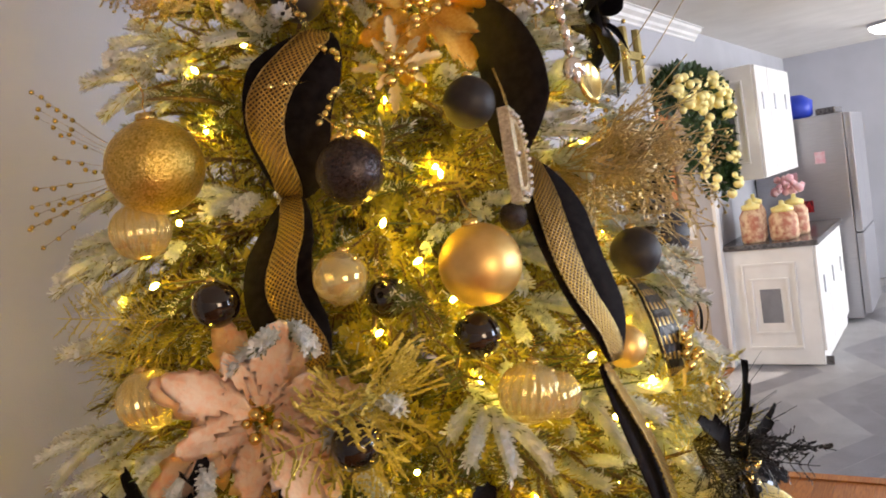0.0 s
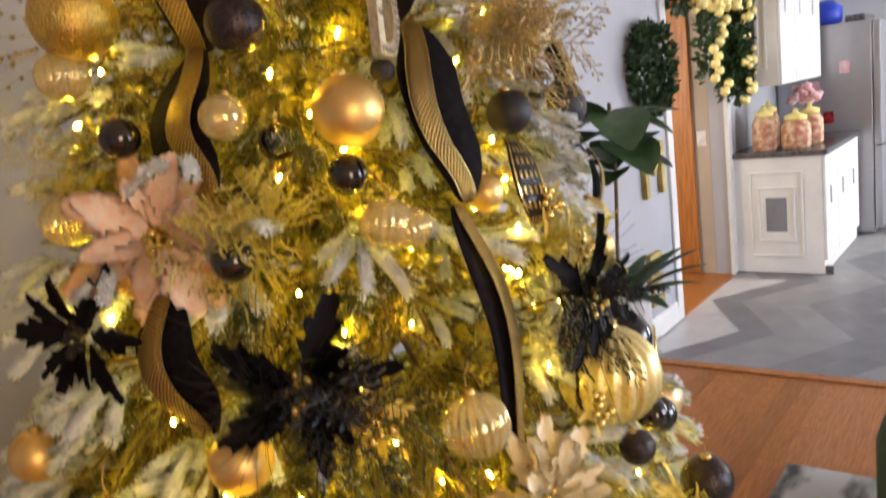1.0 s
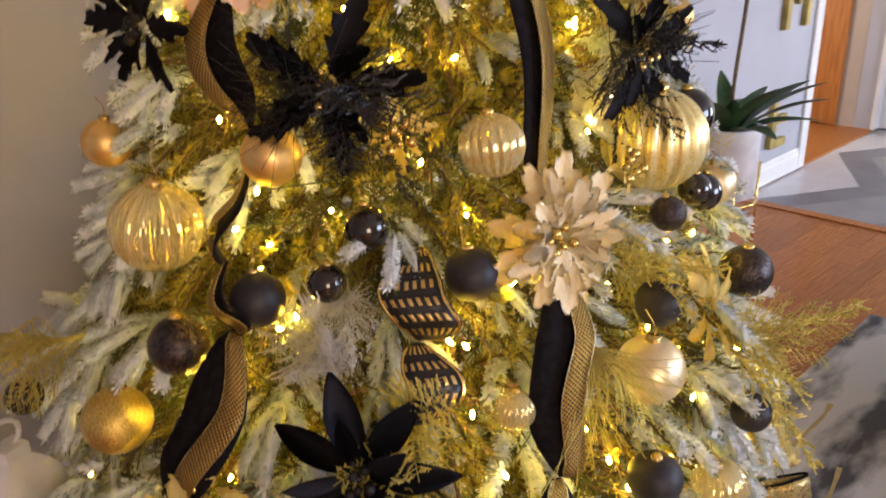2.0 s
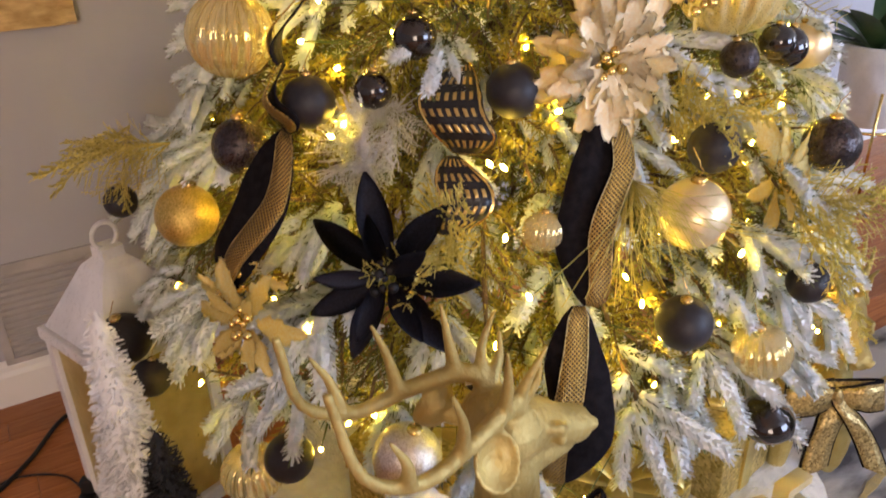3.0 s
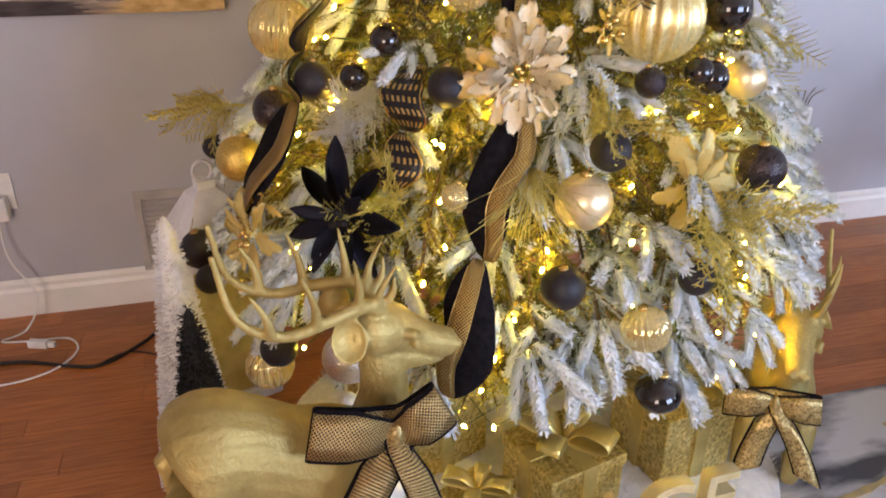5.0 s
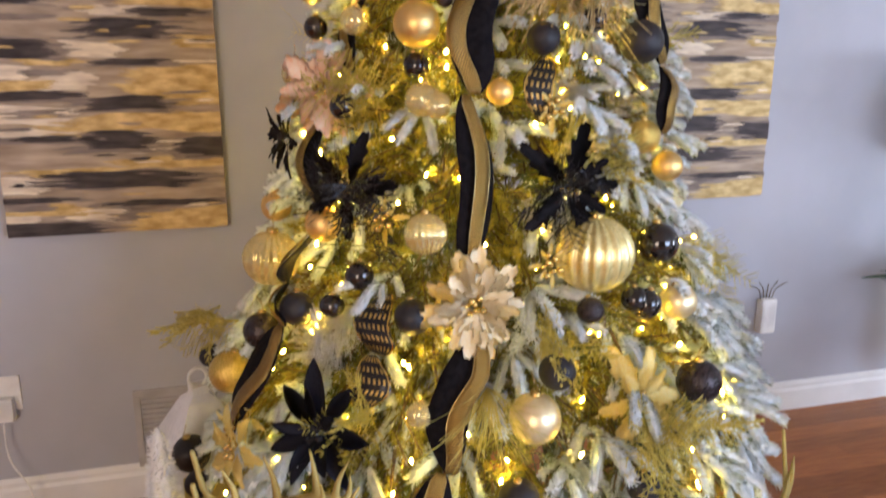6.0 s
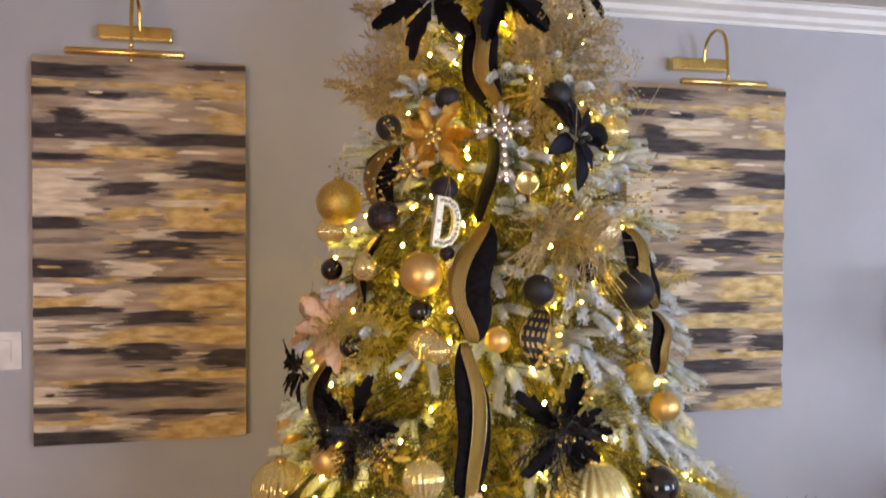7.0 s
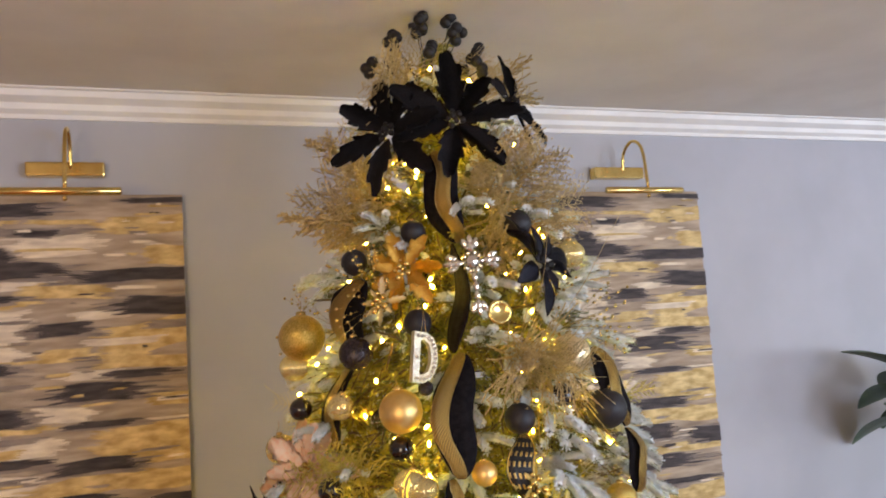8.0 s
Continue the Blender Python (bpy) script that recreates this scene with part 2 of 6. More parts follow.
M["paint_gold"] = mat("gold_leaf_foil", (0.66, 0.48, 0.22), (0.36, 0.235, 0.075), 16, 0.48, metal=0.35, bump=0.5, bscale=80, stretch=(1, 1, 2.5), lo=0.35, hi=0.65)
M["paint_cream"] = mat("cream_paint", (0.88, 0.76, 0.58), (0.54, 0.43, 0.32), 8, 0.55, bump=0.5, bscale=70, stretch=(1.5, 1, 7), lo=0.3, hi=0.7)




# ---- mesh helpers ----
def to_mesh(name, bm, *mats, smooth=True):
    me = bpy.data.meshes.new(name)
    bm.to_mesh(me)
    bm.free()
    for m in mats:
        me.materials.append(m)
    if smooth:
        me.shade_smooth()
    return me


def link(name, me, parent=None, m=None, label=""):
    ob = new(name, me)
    if parent:
        ob.parent = parent
    if m is not None:
        ob.matrix_basis = m
    if label:
        ob["label"] = label
    return ob


def part(name, bm, material, parent, label="", smooth=False, m=None):
    return link(name, to_mesh(name, bm, material, smooth=smooth), parent, m, label)


def box(bm, x0, x1, y0, y1, z0, z1, bevel=0.0, mi=0):
    r = bmesh.ops.create_cube(bm, size=1, matrix=Matrix.Translation(((x0 + x1) / 2, (y0 + y1) / 2, (z0 + z1) / 2)) @ Matrix.Diagonal((x1 - x0, y1 - y0, z1 - z0, 1)))
    fs = {f for v in r["verts"] for f in v.link_faces}
    for f in fs:
        f.material_index = mi
    if bevel:
        bmesh.ops.bevel(bm, geom=list({e for v in r["verts"] for e in v.link_edges}), offset=bevel, segments=2, affect="EDGES", profile=0.6)
    return bm


def boxed(*a, **k):
    return box(bmesh.new(), *a, **k)


def ring_tube(bm, pts, radii, sides=8, closed=False, mi=0, squash=1.0):
    """A tube of round section along pts."""
    pts = [Vector(p) for p in pts]
    if not hasattr(radii, "__len__"):
        radii = [radii] * len(pts)
    rings, up = [], Vector((0.13, 0.21, 0.97))
    for i, p in enumerate(pts):
        d = (pts[min(i + 1, len(pts) - 1)] - pts[max(i - 1, 0)]).normalized()
        a = d.cross(up)
        a = a.normalized() if a.length > 0.05 else d.cross(Vector((1, 0, 0))).normalized()
        b = d.cross(a)
        rings.append([bm.verts.new(p + (a * math.cos(t) + b * math.sin(t) * squash) * radii[i]) for t in (2 * math.pi * k / sides for k in range(sides))])
    for r, s in zip(rings, rings[1:]):
        for k in range(sides):
            bm.faces.new((r[k], r[(k + 1) % sides], s[(k + 1) % sides], s[k])).material_index = mi
    bm.faces.new(rings[0][::-1]).material_index = mi
    bm.faces.new(rings[-1]).material_index = mi
    return bm


def smooth_path(pts, per=8):
    """Points of a gliding curve through pts."""
    pts = [Vector(p) for p in pts]
    q = [pts[0] * 2 - pts[1], *pts, pts[-1] * 2 - pts[-2]]
    out = []
    for i in range(1, len(q) - 2):
        for k in range(per):
            t = k / per
            a, b, c, d = q[i - 1:i + 3]
            out.append(0.5 * ((2 * b) + (c - a) * t + (2 * a - 5 * b + 4 * c - d) * t * t + (3 * b - a - 3 * c + d) * t ** 3))
    return out + [pts[-1]]


def spin(bm, profile, sides=32, flute=0.0, flutes=0, at=(0, 0, 0), mi=0):
    """A turned body from (radius, height) pairs, with flutes if asked for."""
    rings = []
    for r, z in profile:
        ring = []
        for k in range(sides):
            t = 2 * math.pi * k / sides
            rr = r * (1 + flute * (abs(math.cos(flutes * t / 2)) - 0.6)) if flutes else r
            ring.append(bm.verts.new((at[0] + rr * math.cos(t), at[1] + rr * math.sin(t), at[2] + z)))
        rings.append(ring)
    for a, b in zip(rings, rings[1:]):
        for k in range(sides):
            bm.faces.new((a[k], a[(k + 1) % sides], b[(k + 1) % sides], b[k])).material_index = mi
    bm.faces.new(rings[0][::-1]).material_index = mi
    bm.faces.new(rings[-1]).material_index = mi
    return bm


def facing(normal, up=(0, 0, 1)):
    """A turn that sets local z along normal and local y near up."""
    z = Vector(normal).normalized()
    x = Vector(up).cross(z).normalized()
    y = z.cross(x)
    return Matrix((x, y, z)).transposed().to_4x4()


def empty(name, m=None):
    ob = new(name)
    ob.empty_display_size = 0.05
    if m is not None:
        ob.matrix_world = m
    return ob


# ---- the room ----
CEIL, WALL = 2.462, 1.5
def slab(name, x0, x1, y0, y1, z0, z1, material, label, category, bevel=0.0):
    return tagged(part(name, boxed(x0, x1, y0, y1, z0, z1, bevel), material, None), label, category, kind="structure")


slab("wall_north", -1.5, 5.98, WALL, WALL + 0.13, 0, CEIL, M["wall"], "pale grey painted wall behind the tree", "wall")
slab("wall_north_header", 5.98, 7.10, WALL, WALL + 0.13, 2.08, CEIL, M["wall"], "pale grey wall above the doorway", "wall")
slab("wall_kitchen", 7.10, 10.6, WALL + 0.02, WALL + 0.13, 0, CEIL, M["wall"], "pale grey kitchen wall behind the cabinets", "wall")
slab("wall_hall", 7.10, 7.2, WALL + 0.132, 3.2, 0, CEIL, M["beige"], "beige painted hall wall", "wall")
slab("wall_hall_back", 5.0, 7.2, 3.2, 3.3, 0, CEIL, M["beige"], "beige hall end wall", "wall")
slab("wall_hall_side", 5.0, 5.1, WALL + 0.13, 3.2, 0, CEIL, M["beige"], "beige hall side wall", "wall")
slab("wall_west", -1.62, -1.5, -4.1, WALL + 0.13, 0, CEIL, M["wall"], "pale grey side wall of the living room", "wall")
slab("wall_east", 10.6, 10.72, -4.1, WALL + 0.13, 0, CEIL, M["wall"], "pale grey end wall of the kitchen", "wall")
# front wall out of view: inferred window, added left opening; kitchen's glass door not built
for n_, a, b, z0, z1 in (("wall_south_a", -1.5, -1.0, 0, CEIL), ("wall_south_e", 0.6, 3.4, 0, CEIL), ("wall_south_f", -1.0, 0.6, 0, 0.68), ("wall_south_g", -1.0, 0.6, 2.22, CEIL), ("wall_south_b", 5.8, 10.6, 0, CEIL), ("wall_south_c", 3.4, 5.8, 0, 0.68), ("wall_south_d", 3.4, 5.8, 2.22, CEIL)):
    slab(n_, a, b, -4.1, -4.0, z0, z1, M["wall"], "pale grey front wall round the window", "wall")
slab("ceiling", -1.62, 10.72, -4.1, 3.3, CEIL, CEIL + 0.1, M["ceil"], "off-white painted ceiling", "ceiling")
slab("ground", -1.62, 10.72, -4.1, 3.3, -0.12, -0.02, M["grout"], "sub-floor under the boards and tiles", "floor")


def moulding(name, profile, x0, x1, material, label):
    """A trim along the north wall, of the given (depth, height) section."""
    bm = bmesh.new()
    ends = [[bm.verts.new((x, WALL - d, z)) for d, z in profile] for x in (x0, x1)]
    for i in range(len(profile)):
        j = (i + 1) % len(profile)
        bm.faces.new((ends[0][i], ends[0][j], ends[1][j], ends[1][i]))
    bm.faces.new(ends[0][::-1])
    bm.faces.new(ends[1])
    bmesh.ops.recalc_face_normals(bm, faces=bm.faces)
    return tagged(part(name, bm, material, None), label, "trim", kind="structure")


moulding("baseboard", [(-0.002, 0.0), (0.016, 0.0), (0.016, 0.085), (0.011, 0.098), (0.011, 0.112), (0.004, 0.125), (-0.002, 0.125)], -1.5, 5.98, M["white"], "white painted baseboard along the grey wall")
moulding("crown_trim", [(-0.002, CEIL - 0.085), (0.010, CEIL - 0.085), (0.014, CEIL - 0.072), (0.030, CEIL - 0.060), (0.034, CEIL - 0.042), (0.060, CEIL - 0.026), (0.066, CEIL - 0.008), (0.080, CEIL - 0.006), (0.080, CEIL - 0.001), (-0.002, CEIL - 0.001)],
         -1.5, 7.1, M["white"], "white stepped crown moulding under the ceiling")
casing = empty("door_casing")
tagged(casing, "white painted casing round the open doorway", "door frame", kind="structure")
part("casing_side", boxed(5.90, 5.982, WALL - 0.018, WALL - 0.001, 0.0, 2.15, 0.004), M["white"], casing)
part("casing_side", boxed(7.08, 7.168, WALL - 0.010, WALL + 0.018, 0.0, 2.15, 0.004), M["white"], casing)
part("casing_head", boxed(5.982, 7.08, WALL - 0.018, WALL - 0.001, 2.07, 2.15, 0.004), M["white"], casing)

# hall door of orange oak with a dark glass strip
hdoor = tagged(empty("door_1", pose(7.09, 1.745, 0)), "orange oak hall door with a dark glass strip", "door", kind="structure")
part("door_leaf", boxed(-0.03, 0.0, 0.0, 0.85, 0.01, 2.03, 0.004), M["oakdoor"], hdoor)
part("glass_strip", boxed(-0.036, -0.031, 0.28, 0.50, 0.55, 1.85, 0.003), M["greyglass"], hdoor, "dark glass strip")
switch2 = tagged(empty("hall_switch", pose(7.098, 1.69, 1.02, 0, 0, 0)), "white wall switch on the beige hall wall", "switch")
part("plate", boxed(-0.006, 0.0, -0.035, 0.035, -0.055, 0.055, 0.002), M["plastic"], switch2)
part("rocker", boxed(-0.010, -0.006, -0.012, 0.012, -0.03, 0.03, 0.001), M["plastic"], switch2)

# ---- things on the wall ----
DARK = [(0.0, 0.42, 0.035, 0.034), (0.70, 1.0, 0.016, 0.014), (0.0, 0.17, 0.092, 0.020), (0.25, 0.44, 0.097, 0.016), (0.08, 0.24, 0.155, 0.050), (0.0, 0.46, 0.190, 0.040), (0.45, 1.0, 0.207, 0.032), (0.0, 0.28, 0.258, 0.018),
        (0.67, 1.0, 0.287, 0.046), (0.32, 0.58, 0.336, 0.032), (0.0, 0.25, 0.427, 0.030), (0.37, 0.82, 0.496, 0.044), (0.0, 0.32, 0.542, 0.046), (0.45, 0.80, 0.576, 0.016), (0.0, 0.40, 0.655, 0.022), (0.40, 0.80, 0.677, 0.032),
        (0.35, 0.68, 0.768, 0.046), (0.78, 1.0, 0.788, 0.050), (0.17, 0.88, 0.862, 0.042), (0.45, 0.95, 0.926, 0.016), (0.0, 0.45, 0.984, 0.036), (0.62, 0.95, 0.456, 0.018), (0.05, 0.36, 0.758, 0.016), (0.0, 0.30, 0.906, 0.014)]
GOLD = [(0.0, 0.26, 0.060, 0.032), (0.58, 1.0, 0.072, 0.046), (0.80, 1.0, 0.160, 0.052), (0.27, 0.68, 0.243, 0.040), (0.58, 1.0, 0.365, 0.074), (0.30, 0.60, 0.402, 0.034), (0.55, 1.0, 0.428, 0.030), (0.78, 1.0, 0.525, 0.032), (0.55, 1.0, 0.625, 0.100),
        (0.0, 0.30, 0.632, 0.022), (0.20, 1.0, 0.722, 0.050), (0.50, 1.0, 0.822, 0.032), (0.05, 0.60, 0.842, 0.020), (0.0, 0.40, 0.932, 0.034), (0.48, 1.0, 0.962, 0.056)]
CREAM = [(0.18, 0.66, 0.125, 0.056), (0.15, 0.42, 0.226, 0.028), (0.0, 0.33, 0.328, 0.082), (0.45, 0.80, 0.306, 0.022), (0.0, 0.30, 0.392, 0.040), (0.40, 0.72, 0.452, 0.024), (0.30, 0.60, 0.545, 0.036), (0.0, 0.20, 0.602, 0.034),
         (0.20, 0.46, 0.622, 0.044), (0.0, 0.36, 0.702, 0.044), (0.0, 0.56, 0.742, 0.018), (0.0, 0.20, 0.872, 0.042), (0.22, 0.60, 0.955, 0.036)]


def stroke_mesh(u0, u1, v, h, w, tall, material, r, ragged=0.10):
    """A dry brush stroke: bristle bands edge to edge, each with ends of its own."""
    vs, fs, last = [], [], None
    n = max(2, round(h * tall / 0.0065))
    seed, step, lim, long_ = r.uniform(0, 99), h * tall / n, tall / 2 - 0.002, u1 - u0

    def edge(j, x):
        z = (0.5 - v - h / 2) * tall + step * j
        z += h * tall * 0.30 * noise.noise(Vector((x * 5, seed, 0))) + step * 0.42 * noise.noise(Vector((x * 22, seed + 3.7 * j, 5)))
        return max(-lim, min(lim, z))

    for k in range(n):
        e = abs((k + 0.5) / n - 0.5) * 2
        a = 0.0 if u0 <= 0 else max(0.0, u0 + long_ * (r.uniform(-ragged, ragged) + 0.12 * e))
        b = 1.0 if u1 >= 1 else min(1.0, u1 + long_ * (r.uniform(-ragged, ragged) - 0.12 * e))
        if b - a < 0.02:
            continue
        m = max(4, int((b - a) * w / 0.012))
        base = len(vs)
        for i in range(m + 1):
            x = (a + (b - a) * i / m - 0.5) * w
            lo, hi = edge(k, x), edge(k + 1, x)
            near = min(i if a > 0 else m, (m - i) if b < 1 else m) / m
            t = min(1.0, 0.25 + 7 * near) * 0.5
            vs += [(x, 0, lo + (hi - lo) * (0.5 - t)), (x, 0, lo + (hi - lo) * (0.5 + t))]
        fs += [(base + 2 * i, base + 2 * i + 2, base + 2 * i + 3, base + 2 * i + 1) for i in range(m)]
        mid = base + m // 2 * 2
        if last is not None:
            fs.append((last + 1, last + 3, mid + 2, mid))
        last = mid
    me = bpy.data.meshes.new("brush_stroke")
    me.from_pydata(vs, [], fs)
    me.materials.append(material)
    return me


def picture(x0, x1, z0, z1, label):
    p = tagged(empty("painting", pose((x0 + x1) / 2, WALL, (z0 + z1) / 2)), label, "painting")
    w, h = x1 - x0, z1 - z0
    part("canvas", boxed(-w / 2, w / 2, -0.036, -0.001, -h / 2, h / 2, 0.004), M["paint_ground"], p, "stretched taupe canvas")
    r = random.Random(17)
    todo = [(q, "paint_cream") for q in CREAM] + [(q, "paint_gold") for q in GOLD]
    for k in range(34):
        u, v = r.uniform(-0.1, 0.9), r.uniform(0.02, 0.98)
        todo.append(((max(0.0, u), min(1.0, u + r.uniform(0.12, 0.4)), v, r.uniform(0.006, 0.022)), r.choice(("paint_grey", "paint_grey", "paint_cream", "paint_gold"))))
    todo += [((max(0.0, u0 - 0.05), min(1.0, u1 + 0.05), v + 0.003, hh * 1.12), "paint_grey") for u0, u1, v, hh in DARK] + [(q, "paint_dark") for q in DARK]
    for k in range(64):
        u, v = r.uniform(0.0, 0.95), r.uniform(0.02, 0.98)
        todo.append(((u, min(1.0, u + r.uniform(0.03, 0.16)), v, r.uniform(0.003, 0.008)), r.choice(("paint_dark", "paint_grey", "paint_gold", "paint_cream"))))
    for k, (q, m_) in enumerate(todo):
        link("brush_stroke", stroke_mesh(*q, w, h, M[m_], r, 0.20 if m_ == "paint_grey" else 0.13), p, Matrix.Translation((0, -0.0364 - 0.00006 * k, 0)))
    return p


picture(1.053, 1.687, 0.928, 2.136, "abstract canvas of black, gold and cream strokes")
picture(3.02, 3.664, 0.932, 2.142, "matching abstract canvas of grey, black and pale gold strokes")


def picture_lamp(x, z, half, label):
    p = tagged(empty("picture_lamp", pose(x, WALL, z)), label, "picture lamp")
    part("wall_plate", boxed(-0.11, 0.11, -0.045, -0.001, -0.022, 0.022, 0.006), M["brass"], p)
    bm = ring_tube(bmesh.new(), smooth_path([(0.015, -0.04, 0.0), (0.015, -0.06, 0.075), (0.015, -0.12, 0.105), (0.015, -0.18, 0.06), (0.015, -0.20, -0.09)], 7), 0.006, 10)
    part("arm", bm, M["brass"], p, smooth=True)
    part("lamp_tube", ring_tube(bmesh.new(), [(-half, -0.20, -0.098), (-half + 0.004, -0.20, -0.098), (half - 0.004, -0.20, -0.098), (half, -0.20, -0.098)], [0.009, 0.012, 0.012, 0.009], 16), M["brass"], p, smooth=True)
    part("finial", spin(bmesh.new(), [(0.004, -0.125), (0.008, -0.118), (0.004, -0.112)], 10, at=(0.015, -0.20, 0)), M["brass"], p, smooth=True)
    return p


picture_lamp(1.352, 2.215, 0.165, "brass picture lamp above the canvas")
picture_lamp(3.305, 2.215, 0.165, "brass picture lamp with a curved arm above the canvas")

sw = tagged(empty("light_switch", pose(0.966, WALL, 1.223)), "white light switch on the grey wall", "switch")
part("plate", boxed(-0.045, 0.045, -0.007, -0.001, -0.06, 0.06, 0.003), M["plastic"], sw)
part("rocker", boxed(-0.016, 0.016, -0.011, -0.007, -0.033, 0.033, 0.002), M["plastic"], sw)
out = tagged(empty("wall_socket", pose(0.963, WALL, 0.395)), "white wall socket with an adapter plugged in", "socket")
part("plate", boxed(-0.045, 0.055, -0.007, -0.001, -0.03, 0.085, 0.003), M["plastic"], out)
part("adapter", boxed(-0.03, 0.035, -0.045, -0.007, -0.055, 0.02, 0.006), M["plastic"], out)
cord = bmesh.new()
ring_tube(cord, smooth_path([(0.965, 1.46, 0.335), (0.975, 1.44, 0.22), (1.03, 1.42, 0.10), (0.99, 1.38, 0.01), (0.93, 1.33, 0.006), (1.02, 1.31, 0.006), (1.12, 1.30, 0.006), (1.155, 1.22, 0.006), (1.10, 1.13, 0.006), (0.98, 1.09, 0.006), (0.85, 1.12, 0.006)], 8), 0.0032, 8)
tagged(part("white_cord", cord, M["plastic"], None, smooth=True), "thin white cord looping down to the floor", "cord")
plug = tagged(empty("cord_plug", pose(1.04, 1.28, 0.012, 0, 0, -20)), "white cord plug lying on the wooden floor", "plug")
part("plug_body", boxed(-0.03, 0.03, -0.012, 0.012, -0.012, 0.012, 0.005), M["plastic"], plug)
part("connector", boxed(0.031, 0.052, -0.008, 0.008, -0.008, 0.008, 0.003), M["plastic"], plug)
cab = bmesh.new()
ring_tube(cab, smooth_path([(0.80, 1.20, 0.006), (1.0, 1.20, 0.006), (1.15, 1.14, 0.006), (1.24, 1.13, 0.006), (1.34, 1.22, 0.006), (1.45, 1.36, 0.006), (1.62, 1.38, 0.006), (2.0, 1.2, 0.006)], 8), 0.0055, 8)
tagged(part("black_cable", cab, M["cable"], None, smooth=True), "black power cable lying across the wooden floor", "cable")
cab = bmesh.new()
ring_tube(cab, smooth_path([(1.22, 1.13, 0.004), (1.30, 1.18, 0.004), (1.40, 1.13, 0.004), (1.44, 1.04, 0.004)], 8), 0.0025, 6)
tagged(part("thin_cable", cab, M["cable"], None, smooth=True), "thin dark cable on the wooden floor", "cable")
brick = tagged(empty("power_strip", pose(1.455, 1.02, 0.0, 0, 0, 62)), "black power strip with plugs beside the lantern", "power strip")
part("strip_body", boxed(-0.05, 0.05, -0.02, 0.02, 0.0, 0.035, 0.006), M["cable"], brick)
part("plug", boxed(-0.03, -0.005, -0.014, 0.014, 0.036, 0.07, 0.005), M["cable"], brick)
part("plug", boxed(0.01, 0.035, -0.014, 0.014, 0.036, 0.062, 0.005), M["cable"], brick)

vent = tagged(empty("wall_vent", pose(1.475, WALL, 0.247)), "grey painted metal return vent low on the wall", "vent")
for a in ((-0.13, 0.13, 0.118, 0.14), (-0.13, 0.13, -0.14, -0.118), (-0.13, -0.108, -0.118, 0.118), (0.108, 0.13, -0.118, 0.118)):
    part("frame_bar", boxed(a[0], a[1], -0.010, -0.001, a[2], a[3], 0.002), M["vent"], vent)
part("backing", boxed(-0.108, 0.108, -0.0025, -0.001, -0.118, 0.118), M["vent"], vent)
louvre = to_mesh("louvre", boxed(-0.107, 0.107, -0.0045, 0.0045, -0.0012, 0.0012), M["vent"], smooth=False)
for i in range(13):
    link("louvre", louvre, vent, pose(0, -0.006, -0.105 + i * 0.0175, 35, 0, 0))

fresh = tagged(empty("wall_holder", pose(3.75, WALL, 0.44)), "white plug-in holder with dry twigs on the wall", "air freshener")
part("holder_body", boxed(-0.035, 0.035, -0.045, -0.001, -0.075, 0.07, 0.012), M["plastic"], fresh)
tw = bmesh.new()
for k in range(5):
    ring_tube(tw, smooth_path([(-0.03 + k * 0.012, -0.02, 0.06), (-0.05 + k * 0.02, -0.03, 0.11), (-0.09 + k * 0.045, -0.02, 0.13 + 0.01 * (k % 2))], 4), [0.002] * 8 + [0.001], 5)
part("twig", tw, M["bark"], fresh)


def letter(ch, x, z, size):
    cu = bpy.data.curves.new("letter_" + ch.lower(), "FONT")
    cu.body, cu.size, cu.extrude, cu.bevel_depth, cu.align_x, cu.align_y = ch, size, 0.014, 0.002, "CENTER", "CENTER"
    cu.materials.append(M["mutedgold"])
    ob = new("wall_letter", cu)
    ob.matrix_world = pose(x, WALL - 0.017, z, 90, 0, 0)
    return tagged(ob, "gold wooden letter %s fixed to the grey wall" % ch, "letter", "letters on the wall")


letter("H", 5.73, 2.172, 0.45)
letter("M", 5.63, 0.97, 0.44)
letter("E", 5.55, 0.34, 0.44)

